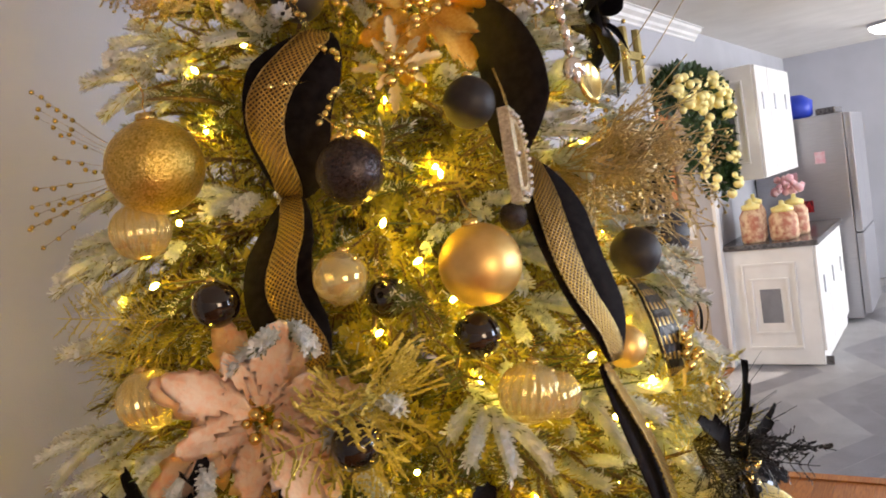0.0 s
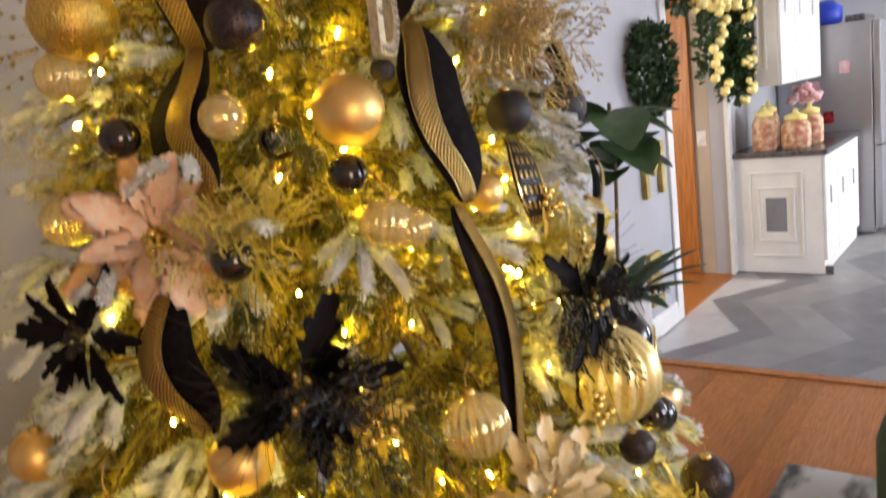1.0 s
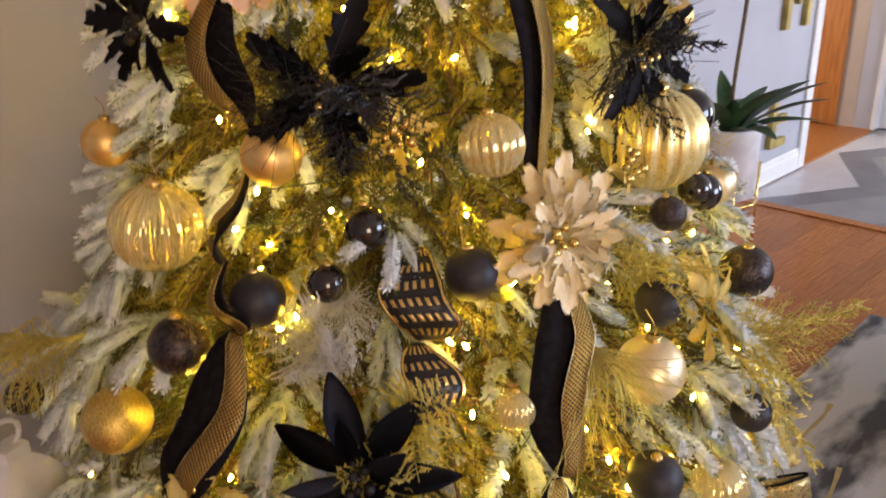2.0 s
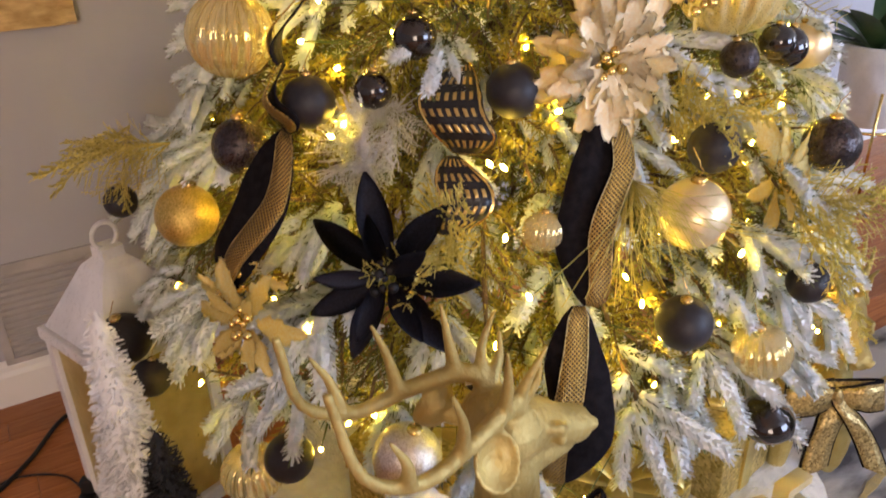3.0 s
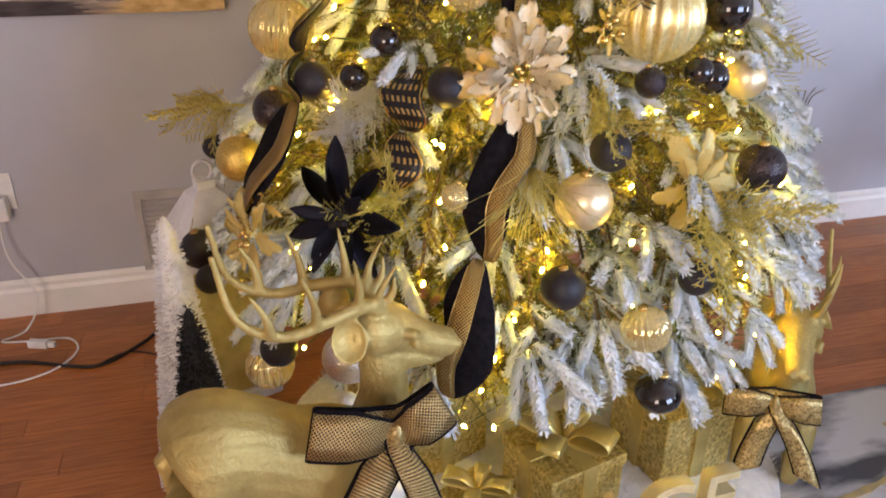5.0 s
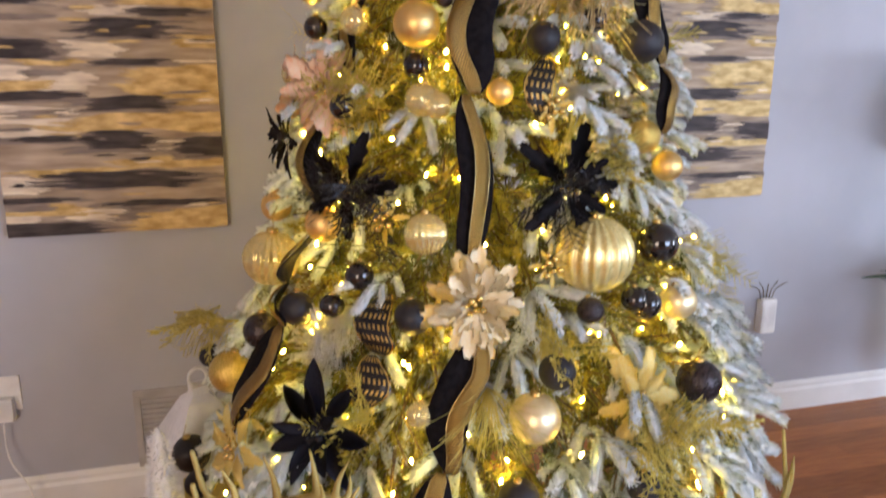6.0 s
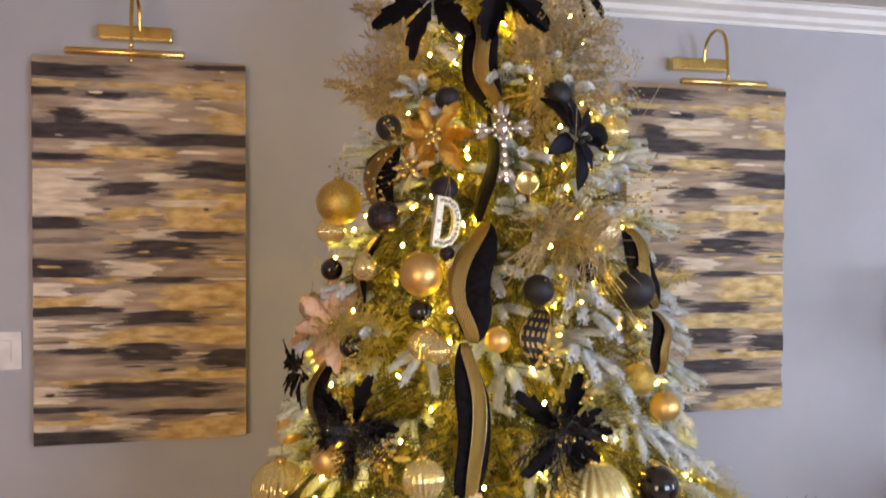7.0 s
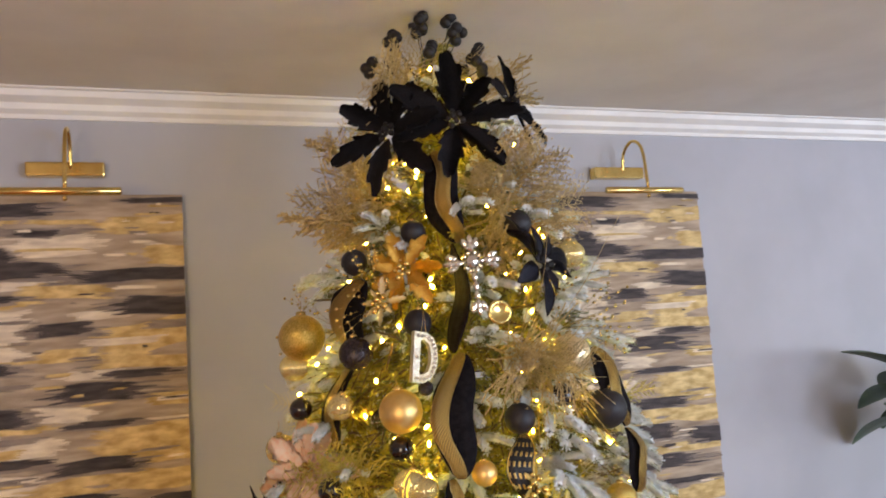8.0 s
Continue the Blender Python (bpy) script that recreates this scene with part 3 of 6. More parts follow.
# ---- kitchen beyond ----
def cabinet(name, x0, x1, y0, y1, z0, z1, label):
    c = tagged(empty(name, pose(x0, y0, z0)), label, "cabinet")
    w, d, h = x1 - x0, y1 - y0, z1 - z0
    part("body", boxed(0, w, 0, d, 0, h, 0.004), M["white"], c)
    # framed end panel with a grey inset
    pz0, pz1, py0, py1 = h * 0.14, h * 0.88, d * 0.20, d * 0.80
    for k, inset in ((0, 0.0), (1, 0.055)):
        a0, a1, b0, b1 = py0 + inset, py1 - inset, pz0 + inset * 2, pz1 - inset * 2
        for r in ((a0, a1, b1 - 0.018, b1), (a0, a1, b0, b0 + 0.018), (a0, a0 + 0.018, b0 + 0.018, b1 - 0.018), (a1 - 0.018, a1, b0 + 0.018, b1 - 0.018)):
            part("panel_bead", boxed(-0.014, -0.001, r[0], r[1], r[2], r[3], 0.003), M["white"], c)
    part("inset", boxed(-0.006, -0.001, py0 + 0.115, py1 - 0.115, pz0 + 0.19, pz1 - 0.19), M["greyglass"], c, "grey inset panel") if d > 0.45 else part("inset", boxed(-0.006, -0.001, py0 + 0.078, py1 - 0.078, pz0 + 0.135, pz1 - 0.135), M["greyglass"], c, "grey inset panel")
    nd = max(1, round(w / 0.45))
    for k in range(nd):
        dr = part("door", boxed(k * w / nd + 0.006, (k + 1) * w / nd - 0.006, -0.02, -0.001, 0.10 if z0 < 0.1 else 0.006, h - 0.006, 0.004), M["white"], c)
        part("handle", ring_tube(bmesh.new(), [(k * w / nd + 0.05, -0.045, h * 0.6), (k * w / nd + 0.05, -0.045, h * 0.6 + 0.12)], 0.006, 8), M["steel"], dr)
    return c


cabinet("base_cabinet", 7.17, 8.45, 0.90, 1.515, 0.0, 0.845, "white base cabinet with a panelled end and grey inset")
cabinet("wall_cabinet", 7.17, 8.45, 1.156, 1.515, 1.345, 2.15, "white wall cabinet with a grey inset end panel")
tagged(part("worktop", boxed(7.14, 8.47, 0.86, 1.517, 0.847, 0.885, 0.006), M["stone"], None), "dark polished stone worktop on the cabinet", "worktop")
slab("cabinet_plinth", 7.172, 7.19, 0.845, 0.895, 0.0, 0.06, M["stone"], "dark block at the cabinet's foot", "trim")
fr = tagged(empty("refrigerator", pose(8.55, 0.72, 0)), "grey steel refrigerator with notes on its side", "refrigerator")
part("body", boxed(0, 0.9, 0.06, 0.79, 0.02, 1.75, 0.012), M["steel"], fr)
part("door", boxed(0.0, 0.445, 0.0, 0.055, 0.75, 1.74, 0.01), M["steel"], fr)
part("door", boxed(0.455, 0.9, 0.0, 0.055, 0.75, 1.74, 0.01), M["steel"], fr)
part("drawer", boxed(0.0, 0.9, 0.0, 0.055, 0.06, 0.74, 0.01), M["steel"], fr)
for k, (yy, zz, c) in enumerate(((0.22, 1.35, "pink"), (0.45, 1.2, "pink"), (0.35, 0.95, "plaid"))):
    tagged(part("note", boxed(8.541, 8.549, 0.72 + yy, 0.72 + yy + 0.08, zz, zz + 0.1), M[c], None), "small coloured note held on the refrigerator's side", "note")
tagged(part("blue_tub", spin(bmesh.new(), [(0.10, 0), (0.13, 0.02), (0.14, 0.14), (0.06, 0.2)], 20, at=(8.72, 1.15, 1.752)), M["blue"], None, smooth=True), "blue plastic tub on the refrigerator", "tub")
tagged(part("dark_tray", boxed(8.72, 9.2, 0.85, 1.0, 1.752, 1.81, 0.01), M["stone"], None), "dark tray lying on the refrigerator", "tray")
for k, (xx, yy, r, h) in enumerate(((7.30, 1.30, 0.085, 0.24), (7.36, 1.10, 0.10, 0.20), (7.62, 1.06, 0.09, 0.22), (7.5, 1.32, 0.08, 0.26))):
    j = tagged(empty("jar", pose(xx, yy, 0.886)), "glass jar of treats with a gilt lid on the worktop", "jar", "jars on the worktop")
    part("glass", spin(bmesh.new(), [(r * 0.9, 0), (r, 0.02), (r, h * 0.8), (r * 0.7, h)], 20), M["jarfill"], j, smooth=True)
    part("lid", spin(bmesh.new(), [(r * 0.75, h + 0.001), (r * 0.78, h + 0.03), (r * 0.2, h + 0.05), (r * 0.16, h + 0.08)], 20), M["p_gold"], j, smooth=True)
bq = tagged(empty("flower_bunch", pose(7.78, 1.12, 0.886)), "pink and green flower bunch in a cream vase", "flowers")
part("vase", spin(bmesh.new(), [(0.05, 0), (0.08, 0.06), (0.05, 0.2), (0.06, 0.24)], 18), M["ceramic"], bq, smooth=True)
fl = bmesh.new()
for k in range(26):
    a, rr = rnd.uniform(0, 6.28), rnd.uniform(0, 0.12)
    bmesh.ops.create_icosphere(fl, subdivisions=1, radius=rnd.uniform(0.02, 0.04), matrix=Matrix.Translation((rr * math.cos(a), rr * math.sin(a), 0.30 + rnd.uniform(0, 0.12))))
tagged(part("bloom", fl, M["pink"], bq, smooth=True), "pink blooms", kind="stuff")
kl = tagged(empty("ceiling_light", pose(9.2, 0.4, CEIL)), "round white ceiling light in the kitchen", "ceiling light")
part("base_ring", spin(bmesh.new(), [(0.19, -0.03), (0.19, -0.001)], 28), M["steel"], kl)
glow = bpy.data.materials.new("lamp_glass")
glow.use_nodes = True
glow.node_tree.nodes["Principled BSDF"].inputs["Emission Color"].default_value = (1, 0.93, 0.88, 1)
glow.node_tree.nodes["Principled BSDF"].inputs["Emission Strength"].default_value = 6
part("diffuser", spin(bmesh.new(), [(0.06, -0.10), (0.13, -0.085), (0.17, -0.055), (0.18, -0.031)], 28), glow, kl, smooth=True)

# ---- garland, wreath, plant ----
def leaf_clump(bm, at, n, size, spread, mi=0, r=rnd):
    for _ in range(n):
        d = Vector((r.gauss(0, 1), r.gauss(0, 1), r.gauss(0, 1))).normalized()
        c = Vector(at) + d * spread * r.uniform(0.3, 1)
        s = d.cross(Vector((r.gauss(0, 1), r.gauss(0, 1), r.gauss(0, 1)))).normalized() * size * 0.35
        u = (d + Vector((0, 0, 0.3))).normalized() * size
        mid = d.cross(s) * 0.2
        f = bm.faces.new([bm.verts.new(p) for p in (c, c + u * 0.5 + s + mid, c + u, c + u * 0.5 - s + mid)])
        f.material_index = mi


gar = tagged(empty("doorway_garland"), "green garland with gold ornaments round the doorway", "garland")
gb = bmesh.new()
gbm = bmesh.new()
bmesh.ops.create_icosphere(gbm, subdivisions=2, radius=0.032)
gball = to_mesh("gold_ball", gbm, M["p_gold"])
gp = smooth_path([(6.05, 1.43, 1.98), (6.3, 1.42, 2.03), (6.7, 1.42, 2.02), (7.02, 1.42, 2.0), (7.06, 1.42, 1.8), (7.05, 1.42, 1.55), (7.06, 1.42, 1.35)], 7)
for k, p in enumerate(gp):
    leaf_clump(gb, p, 40, 0.07, 0.11)
    for _ in range(4 if k < 24 else 1):
        link("gold_ball", gball, gar, Matrix.Translation(p + Vector((rnd.uniform(-0.12, 0.10), rnd.uniform(-0.14, -0.05), rnd.uniform(-0.14, 0.06)))) @ Matrix.Scale(rnd.uniform(0.6, 1.2), 4))
for k in range(13):
    link("gold_ball", gball, gar, Matrix.Translation((6.5 + rnd.uniform(-0.15, 0.2), 1.34, 1.9 - k * 0.045)))
    leaf_clump(gb, (6.5, 1.42, 1.95 - k * 0.04), 16, 0.06, 0.06)
part("greenery", gb, M["leaf"], gar)

wr = tagged(empty("wreath", pose(5.60, WALL - 0.07, 1.555)), "round green boxwood wreath on the grey wall", "wreath")
wb = bmesh.new()
for k in range(40):
    a = 2 * math.pi * k / 40
    leaf_clump(wb, (0.19 * math.cos(a), 0, 0.19 * math.sin(a)), 34, 0.045, 0.06)
part("leaves", wb, M["leaf"], wr)
part("ring", ring_tube(bmesh.new(), [(0.19 * math.cos(2 * math.pi * k / 24), 0.03, 0.19 * math.sin(2 * math.pi * k / 24)) for k in range(25)], 0.012, 8), M["bark"], wr, smooth=True)

PX, PY = 4.44, 1.19
pot = tagged(empty("potted_plant", pose(PX, PY, 0.27)), "tall leafy plant in a white round pot", "plant")
part("pot", spin(bmesh.new(), [(0.10, 0.0), (0.125, 0.012), (0.132, 0.30), (0.132, 0.31), (0.118, 0.31), (0.112, 0.27)], 36), M["ceramic"], pot, "white ceramic pot", smooth=True)
part("soil", spin(bmesh.new(), [(0.111, 0.262), (0.05, 0.272), (0.01, 0.274)], 20), M["bark"], pot)
part("stem", ring_tube(bmesh.new(), smooth_path([(0, 0, 0.26), (0.01, 0.0, 0.5), (0.03, -0.01, 0.85), (0.04, 0.0, 1.15)], 6), 0.008, 8), M["bark"], pot, smooth=True)


def leaf_mesh(length, width, curl, notch=0, seg=9, teeth=0, wave=0.0, seed=0, tipw=0.93):
    """A blade with a raised middle rib, drooping to its tip; teeth: forward-pointing lobes of depth notch on its rim; wave: a rippled face."""
    bm = bmesh.new()
    r = random.Random(seed)
    rows = []
    ph = r.uniform(0, 6)
    for i in range(seg + 1):
        t = i / seg
        w = width * 0.5 * (math.sin(math.pi * min(1, t * tipw + 0.05)) ** 0.8)
        row = []
        for s in (-1, -0.5, 0, 0.5, 1):
            x, z, ww = length * t, -curl * length * t * t, w
            if teeth and abs(s) == 1:
                k = (t * teeth + (0.35 if s > 0 else 0)) % 1
                ww *= 1 - notch * (1 - k) * r.uniform(0.8, 1.2)
                x += length * 0.5 / teeth * k * notch
            y = s * ww
            z += abs(s) * w * 0.28 + wave * length * abs(s) * math.sin(t * 9 + ph + s * 2)
            row.append(bm.verts.new((x, y, z)))
        rows.append(row)
    for a, b in zip(rows, rows[1:]):
        for k in range(4):
            bm.faces.new((a[k], b[k], b[k + 1], a[k + 1]))
    return bm


lm = to_mesh("leaf", leaf_mesh(0.26, 0.065, 0.35), M["leaf"])
lw = to_mesh("leaf", leaf_mesh(0.22, 0.17, 0.30), M["leaf"])
for k in range(22):
    a = k * 137.5
    link("leaf", lm, pot, pose(0, 0, 0.27, 0, 0, a) @ pose(0.03, 0, 0, 0, -rnd.uniform(25, 68), 0) @ Matrix.Scale(rnd.uniform(0.95, 1.5), 4))
for k in range(18):
    a = k * 137.5 + 40
    link("leaf", lw, pot, pose(0.035, 0, 0.86 + 0.032 * (k % 9), 0, 0, a) @ pose(0.02, 0, 0, 0, rnd.uniform(-45, 15), 0) @ Matrix.Scale(rnd.uniform(1.0, 1.5), 4))
st = tagged(empty("plant_stand", pose(PX, PY, 0)), "thin gold metal plant stand under the pot", "plant stand")
for k in range(4):
    a = math.pi / 4 + k * math.pi / 2
    part("leg", ring_tube(bmesh.new(), [(0.145 * math.cos(a), 0.145 * math.sin(a), 0.0), (0.145 * math.cos(a), 0.145 * math.sin(a), 0.42)], 0.006, 8), M["brass"], st, smooth=True)
part("ring", ring_tube(bmesh.new(), [(0.143 * math.cos(2 * math.pi * k / 24), 0.143 * math.sin(2 * math.pi * k / 24), 0.262) for k in range(25)], 0.006, 8), M["brass"], st, smooth=True)

# ---- rug and green armchair ----
rug = tagged(part("rug", boxed(1.55, 4.26, -2.3, 0.475, 0.0, 0.012, 0.004), M["rug"], None), "grey and white marbled rug with gold streaks on the boards", "rug")
for k, (x, y, a, l) in enumerate(((2.95, 0.13, 12, 0.7), (3.7, -0.2, -8, 0.6), (2.5, -0.5, 20, 0.5), (3.4, 0.33, 4, 0.35))):
    gs = boxed(-l / 2, l / 2, -0.012, 0.012, -0.001, 0.0015)
    bmesh.ops.subdivide_edges(gs, edges=[e for e in gs.edges if abs(e.verts[0].co.x - e.verts[1].co.x) > 0.1], cuts=16)
    for v in gs.verts:
        v.co.y = v.co.y * (0.35 + 0.65 * abs(noise.noise(Vector((v.co.x * 9, k, 0)))) * 1.6) + 0.012 * noise.noise(Vector((v.co.x * 5, k * 3.0, 1)))
    part("gold_streak", gs, M["rug_gold"], rug, "woven gold streak", m=pose(x, y, 0.0132, 0, 0, a))
ch = tagged(empty("armchair", pose(3.37, -0.86, 0)), "dark green upholstered armchair on the rug", "armchair")
part("seat", boxed(0.1, 0.75, 0.14, 0.78, 0.14, 0.42, 0.05), M["green"], ch, smooth=True)
part("arm", boxed(0.02, 0.80, 0.77, 0.92, 0.12, 0.60, 0.06), M["green"], ch, smooth=True)
part("arm", boxed(0.02, 0.80, 0.0, 0.15, 0.12, 0.60, 0.06), M["green"], ch, smooth=True)
part("backrest", boxed(0.72, 0.90, 0.02, 0.90, 0.12, 0.86, 0.07), M["green"], ch, smooth=True)
for a, b in ((0.08, 0.06), (0.82, 0.06), (0.08, 0.86), (0.82, 0.86)):
    part("leg", spin(bmesh.new(), [(0.015, 0.0125), (0.025, 0.13)], 12, at=(a, b, 0)), M["bark"], ch)

# ---- the tree ----
AX, AY = 2.31, 0.75
PROFILE_Z = (0.29, 0.49, 0.69, 0.85, 1.10, 1.50, 1.81, 2.04, 2.24, 2.43)
PROFILE_R = (0.62, 0.68, 0.66, 0.60, 0.49, 0.41, 0.33, 0.25, 0.16, 0.04)


def girth(z):
    return float(np.interp(z, PROFILE_Z, PROFILE_R))


def twig(vs, fs, ms, o, d, length, nlen, n, flock, r, core=0.0022, needle_w=None, fat=0.0078):
    """One finger of needles from o along d; flock: the share of snowy needles."""
    d = d.normalized()
    a = d.cross(Vector((0.3, 0.5, 0.8))).normalized()
    b = d.cross(a)
    k = len(vs)
    snowy = flock > 0.45
    cw = fat if snowy else core
    sag = Vector((0, 0, -0.25 * length))
    rings = ((0, 0.45), (0.25, 0.9), (0.5, 1.1), (0.75, 1.1), (0.93, 0.85), (1.0, 0.35))
    for s, w in rings:
        for t in (0, 1.047, 2.094, 3.142, 4.189, 5.236):
            vs.append(o + d * length * s + sag * s * s + (a * math.cos(t) + b * math.sin(t)) * cw * w * r.uniform(0.7, 1.3))
    for q in range(5):
        for j in range(6):
            fs.append((k + q * 6 + j, k + q * 6 + (j + 1) % 6, k + q * 6 + 6 + (j + 1) % 6, k + q * 6 + 6 + j))
            ms.append((1 if r.random() < 0.92 + 0.04 * q else 0) if snowy else 2)
    for i in range(n):
        s = (i + r.random()) / n
        t = i * 2.4 + r.uniform(-0.4, 0.4)
        out_ = a * math.cos(t) + b * math.sin(t)
        snow = r.random() < flock * ((0.82 + 0.3 * s) if snowy else (0.55 + 0.6 * s)) * (1.1 if out_.z > -0.3 else 0.6)
        nd = (out_ * (r.uniform(0.5, 0.85) if snowy else r.uniform(0.7, 1.0)) + d * (r.uniform(0.45, 0.95) if snowy else r.uniform(0.5, 0.95))).normalized()
        side = nd.cross(d).normalized()
        w = (r.uniform(0.0012, 0.0020) if snowy else 0.0010) if snow else (0.0008 if needle_w is None else needle_w)
        p = o + d * length * s + sag * s * s + (out_ * cw * 0.7 if snowy else Vector())
        q = p + nd * (nlen * r.uniform(0.55, 1.05) if snow else nlen * r.uniform(0.9, 1.3))
        k = len(vs)
        vs.extend((p - side * w, p + side * w, q + side * w * 0.8, q - side * w * 0.8))
        fs.append((k, k + 1, k + 2, k + 3))
        ms.append(1 if snow else 0)


def frond(seed, length, snow, dense=1.0, needle="needle"):
    """A fan of twigs along +x; a snowy one ends in a few fat flocked fingers."""
    r = random.Random(seed)
    vs, fs, ms = [], [], []
    thick = None if needle == "needle" else 0.0013
    twig(vs, fs, ms, Vector((0, 0, 0)), Vector((1, 0, 0.1)), length * (0.72 if snow > 0.45 else 1.0), 0.0135, int(90 * dense), snow * 0.25, r, 0.003, thick)
    if snow > 0.45:
        tip = Vector((length * 0.66, 0, length * 0.04))
        for k in range(3):
            d = Vector((1, (k - 1) * r.uniform(0.5, 0.8), r.uniform(-0.4, 0.2)))
            twig(vs, fs, ms, tip + Vector((r.uniform(-0.012, 0.005), (k - 1) * 0.008, 0)), d, length * r.uniform(0.36, 0.52), 0.0105, 330, snow, r, 0.003, None, r.uniform(0.0068, 0.0098))
        for s in (-1, 1):
            twig(vs, fs, ms, Vector((length * r.uniform(0.32, 0.5), 0, 0)), Vector((0.75, s * 0.75, r.uniform(-0.2, 0.3))), length * r.uniform(0.26, 0.38), 0.0100, 230, snow * 0.95, r, 0.003, None, r.uniform(0.0058, 0.0080))
            twig(vs, fs, ms, Vector((length * r.uniform(0.15, 0.4), 0, 0)), Vector((0.75, s * 0.6, r.uniform(-0.3, 0.4))), length * 0.35, 0.0135, 50, 0.15, r)
    else:
        for i in range(3):
            for s in (-1, 1):
                x = length * (0.25 + 0.5 * i / 3 + r.uniform(-0.04, 0.04))
                l = length * (0.46 - 0.22 * i / 3) * r.uniform(0.8, 1.15)
                twig(vs, fs, ms, Vector((x, 0, 0.07 * x)), Vector((0.8, s * r.uniform(0.4, 0.75), r.uniform(-0.25, 0.35))), l, 0.013, int(85 * dense), snow * r.uniform(0.6, 1.3), r, 0.0022, thick)
    me = bpy.data.meshes.new("branch")
    me.from_pydata([tuple(v) for v in vs], [], fs)
    for m_ in (M[needle], M["flock"], M["bark"]):
        me.materials.append(m_)
    me.polygons.foreach_set("material_index", ms)
    return me


tree = tagged(empty("christmas_tree", pose(AX, AY, 0)), "tall flocked artificial tree with warm lights and black and gold decorations", "christmas tree")
part("trunk", ring_tube(bmesh.new(), [(0, 0, 0.05), (0, 0, 1.2), (0, 0, 2.3)], [0.028, 0.02, 0.008], 10), M["bark"], tree, smooth=True)
stand = bmesh.new()
for k in range(4):
    a = k * math.pi / 2 + 0.4
    ring_tube(stand, smooth_path([(0, 0, 0.12), (0.1 * math.cos(a), 0.1 * math.sin(a), 0.06), (0.26 * math.cos(a), 0.26 * math.sin(a), 0.012)], 4), 0.011, 8)
part("stand", stand, M["cable"], tree, "black metal foot", smooth=True)

fronds = [frond(k, 0.20, s) for k, s in enumerate((0.95, 0.9, 0.8, 0.3, 0.92, 0.15))]
# inner fronds take the needles that carry the glow in their colour
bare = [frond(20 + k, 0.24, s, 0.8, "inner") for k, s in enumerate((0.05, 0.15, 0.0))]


def branch_pose(z, az, tip, droop, roll, scale):
    """A branch whose tip ends at the radius tip."""
    reach = 0.20 * scale
    r0 = tip - reach * math.cos(radians(droop))
    a = radians(az)
    return pose(r0 * math.cos(a), r0 * math.sin(a), z + reach * math.sin(radians(droop)), 0, 0, az) @ pose(0, 0, 0, roll, droop, 0) @ Matrix.Scale(scale, 4)


def spread(n, r):
    """Heights and bearings evenly over the tree's skin, most of them on the room's side."""
    zs = np.linspace(0.42, 2.36, 400)
    cum = np.cumsum([girth(z) + 0.03 for z in zs])
    for k in range(n):
        z = float(np.interp((k + 0.5) / n * cum[-1], cum, zs))
        yield z, (k * 137.508) % 360


# where the ribbons run, and the flowers and ornaments that lie open on the branches
C = [(2.20, 0.505, 2.060), (2.243, 0.507, 1.852), (2.198, 0.417, 1.614), (2.143, 0.319, 1.382), (2.138, 0.262, 1.045), (2.120, 0.240, 0.965), (2.052, 0.158, 0.725), (1.995, 0.115, 0.490)]
L = [(2.039, 0.554, 1.785), (2.037, 0.642, 1.611), (1.967, 0.581, 1.418), (1.915, 0.60, 1.325), (1.888, 0.536, 1.150), (1.880, 0.530, 1.105), (1.815, 0.505, 1.000), (1.800, 0.455, 0.922), (1.694, 0.485, 0.690)]
OPEN = [(2.243, 0.46, 1.80, 0.09), (2.13, 0.42, 1.61, 0.07), (1.958, 0.652, 1.378, 0.13), (2.142, 0.268, 1.006, 0.11), (1.866, 0.318, 0.756, 0.12), (2.428, 0.208, 0.80, 0.10), (1.955, 0.435, 1.203, 0.12), (2.075, 0.42, 1.508, 0.08), (2.016, 0.52, 1.625, 0.07),
        (1.942, 0.726, 1.664, 0.08), (2.36, 0.24, 1.09, 0.06), (1.80, 0.62, 1.03, 0.09), (2.215, 0.145, 0.82, 0.08), (2.57, 0.20, 0.83, 0.08), (2.171, 0.107, 0.693, 0.07), (2.05, 0.268, 1.142, 0.06), (1.77, 0.56, 0.884, 0.07), (2.03, 0.285, 0.985, 0.06), (1.97, 0.32, 0.92, 0.09), (2.317, 0.083, 0.603, 0.06), (1.85, 0.46, 0.955, 0.06), (2.398, 0.092, 0.688, 0.06), (2.262, 0.174, 0.895, 0.06)]


def in_the_way(z, az, tip):
    """Whether a branch tip would cover a ribbon or an open ornament."""
    p = Vector((AX + tip * math.cos(radians(az)), AY + tip * math.sin(radians(az)), z))
    if any((p - Vector(q[:3])).length < q[3] for q in OPEN):
        return True
    for path in (C, L):
        for a, b in zip(path, path[1:]):
            a, b = Vector(a), Vector(b)
            t = max(0.0, min(1.0, (p - a).dot(b - a) / (b - a).length_squared))
            if (p - a.lerp(b, t)).length < 0.075:
                return True
    return False


rt = random.Random(3)
n_front = 0
inner_v, inner_f, inner_m = [], [], []


def join_into(me, m):
    k = len(inner_v)
    co = np.empty(len(me.vertices) * 3)
    me.vertices.foreach_get("co", co)
    co = co.reshape(-1, 3) @ np.array(m.to_3x3()).T + np.array(m.translation)
    inner_v.extend(map(tuple, co))
    inner_f.extend([tuple(v + k for v in p.vertices) for p in me.polygons])
    mi = [p.material_index for p in me.polygons]
    inner_m.extend(mi)


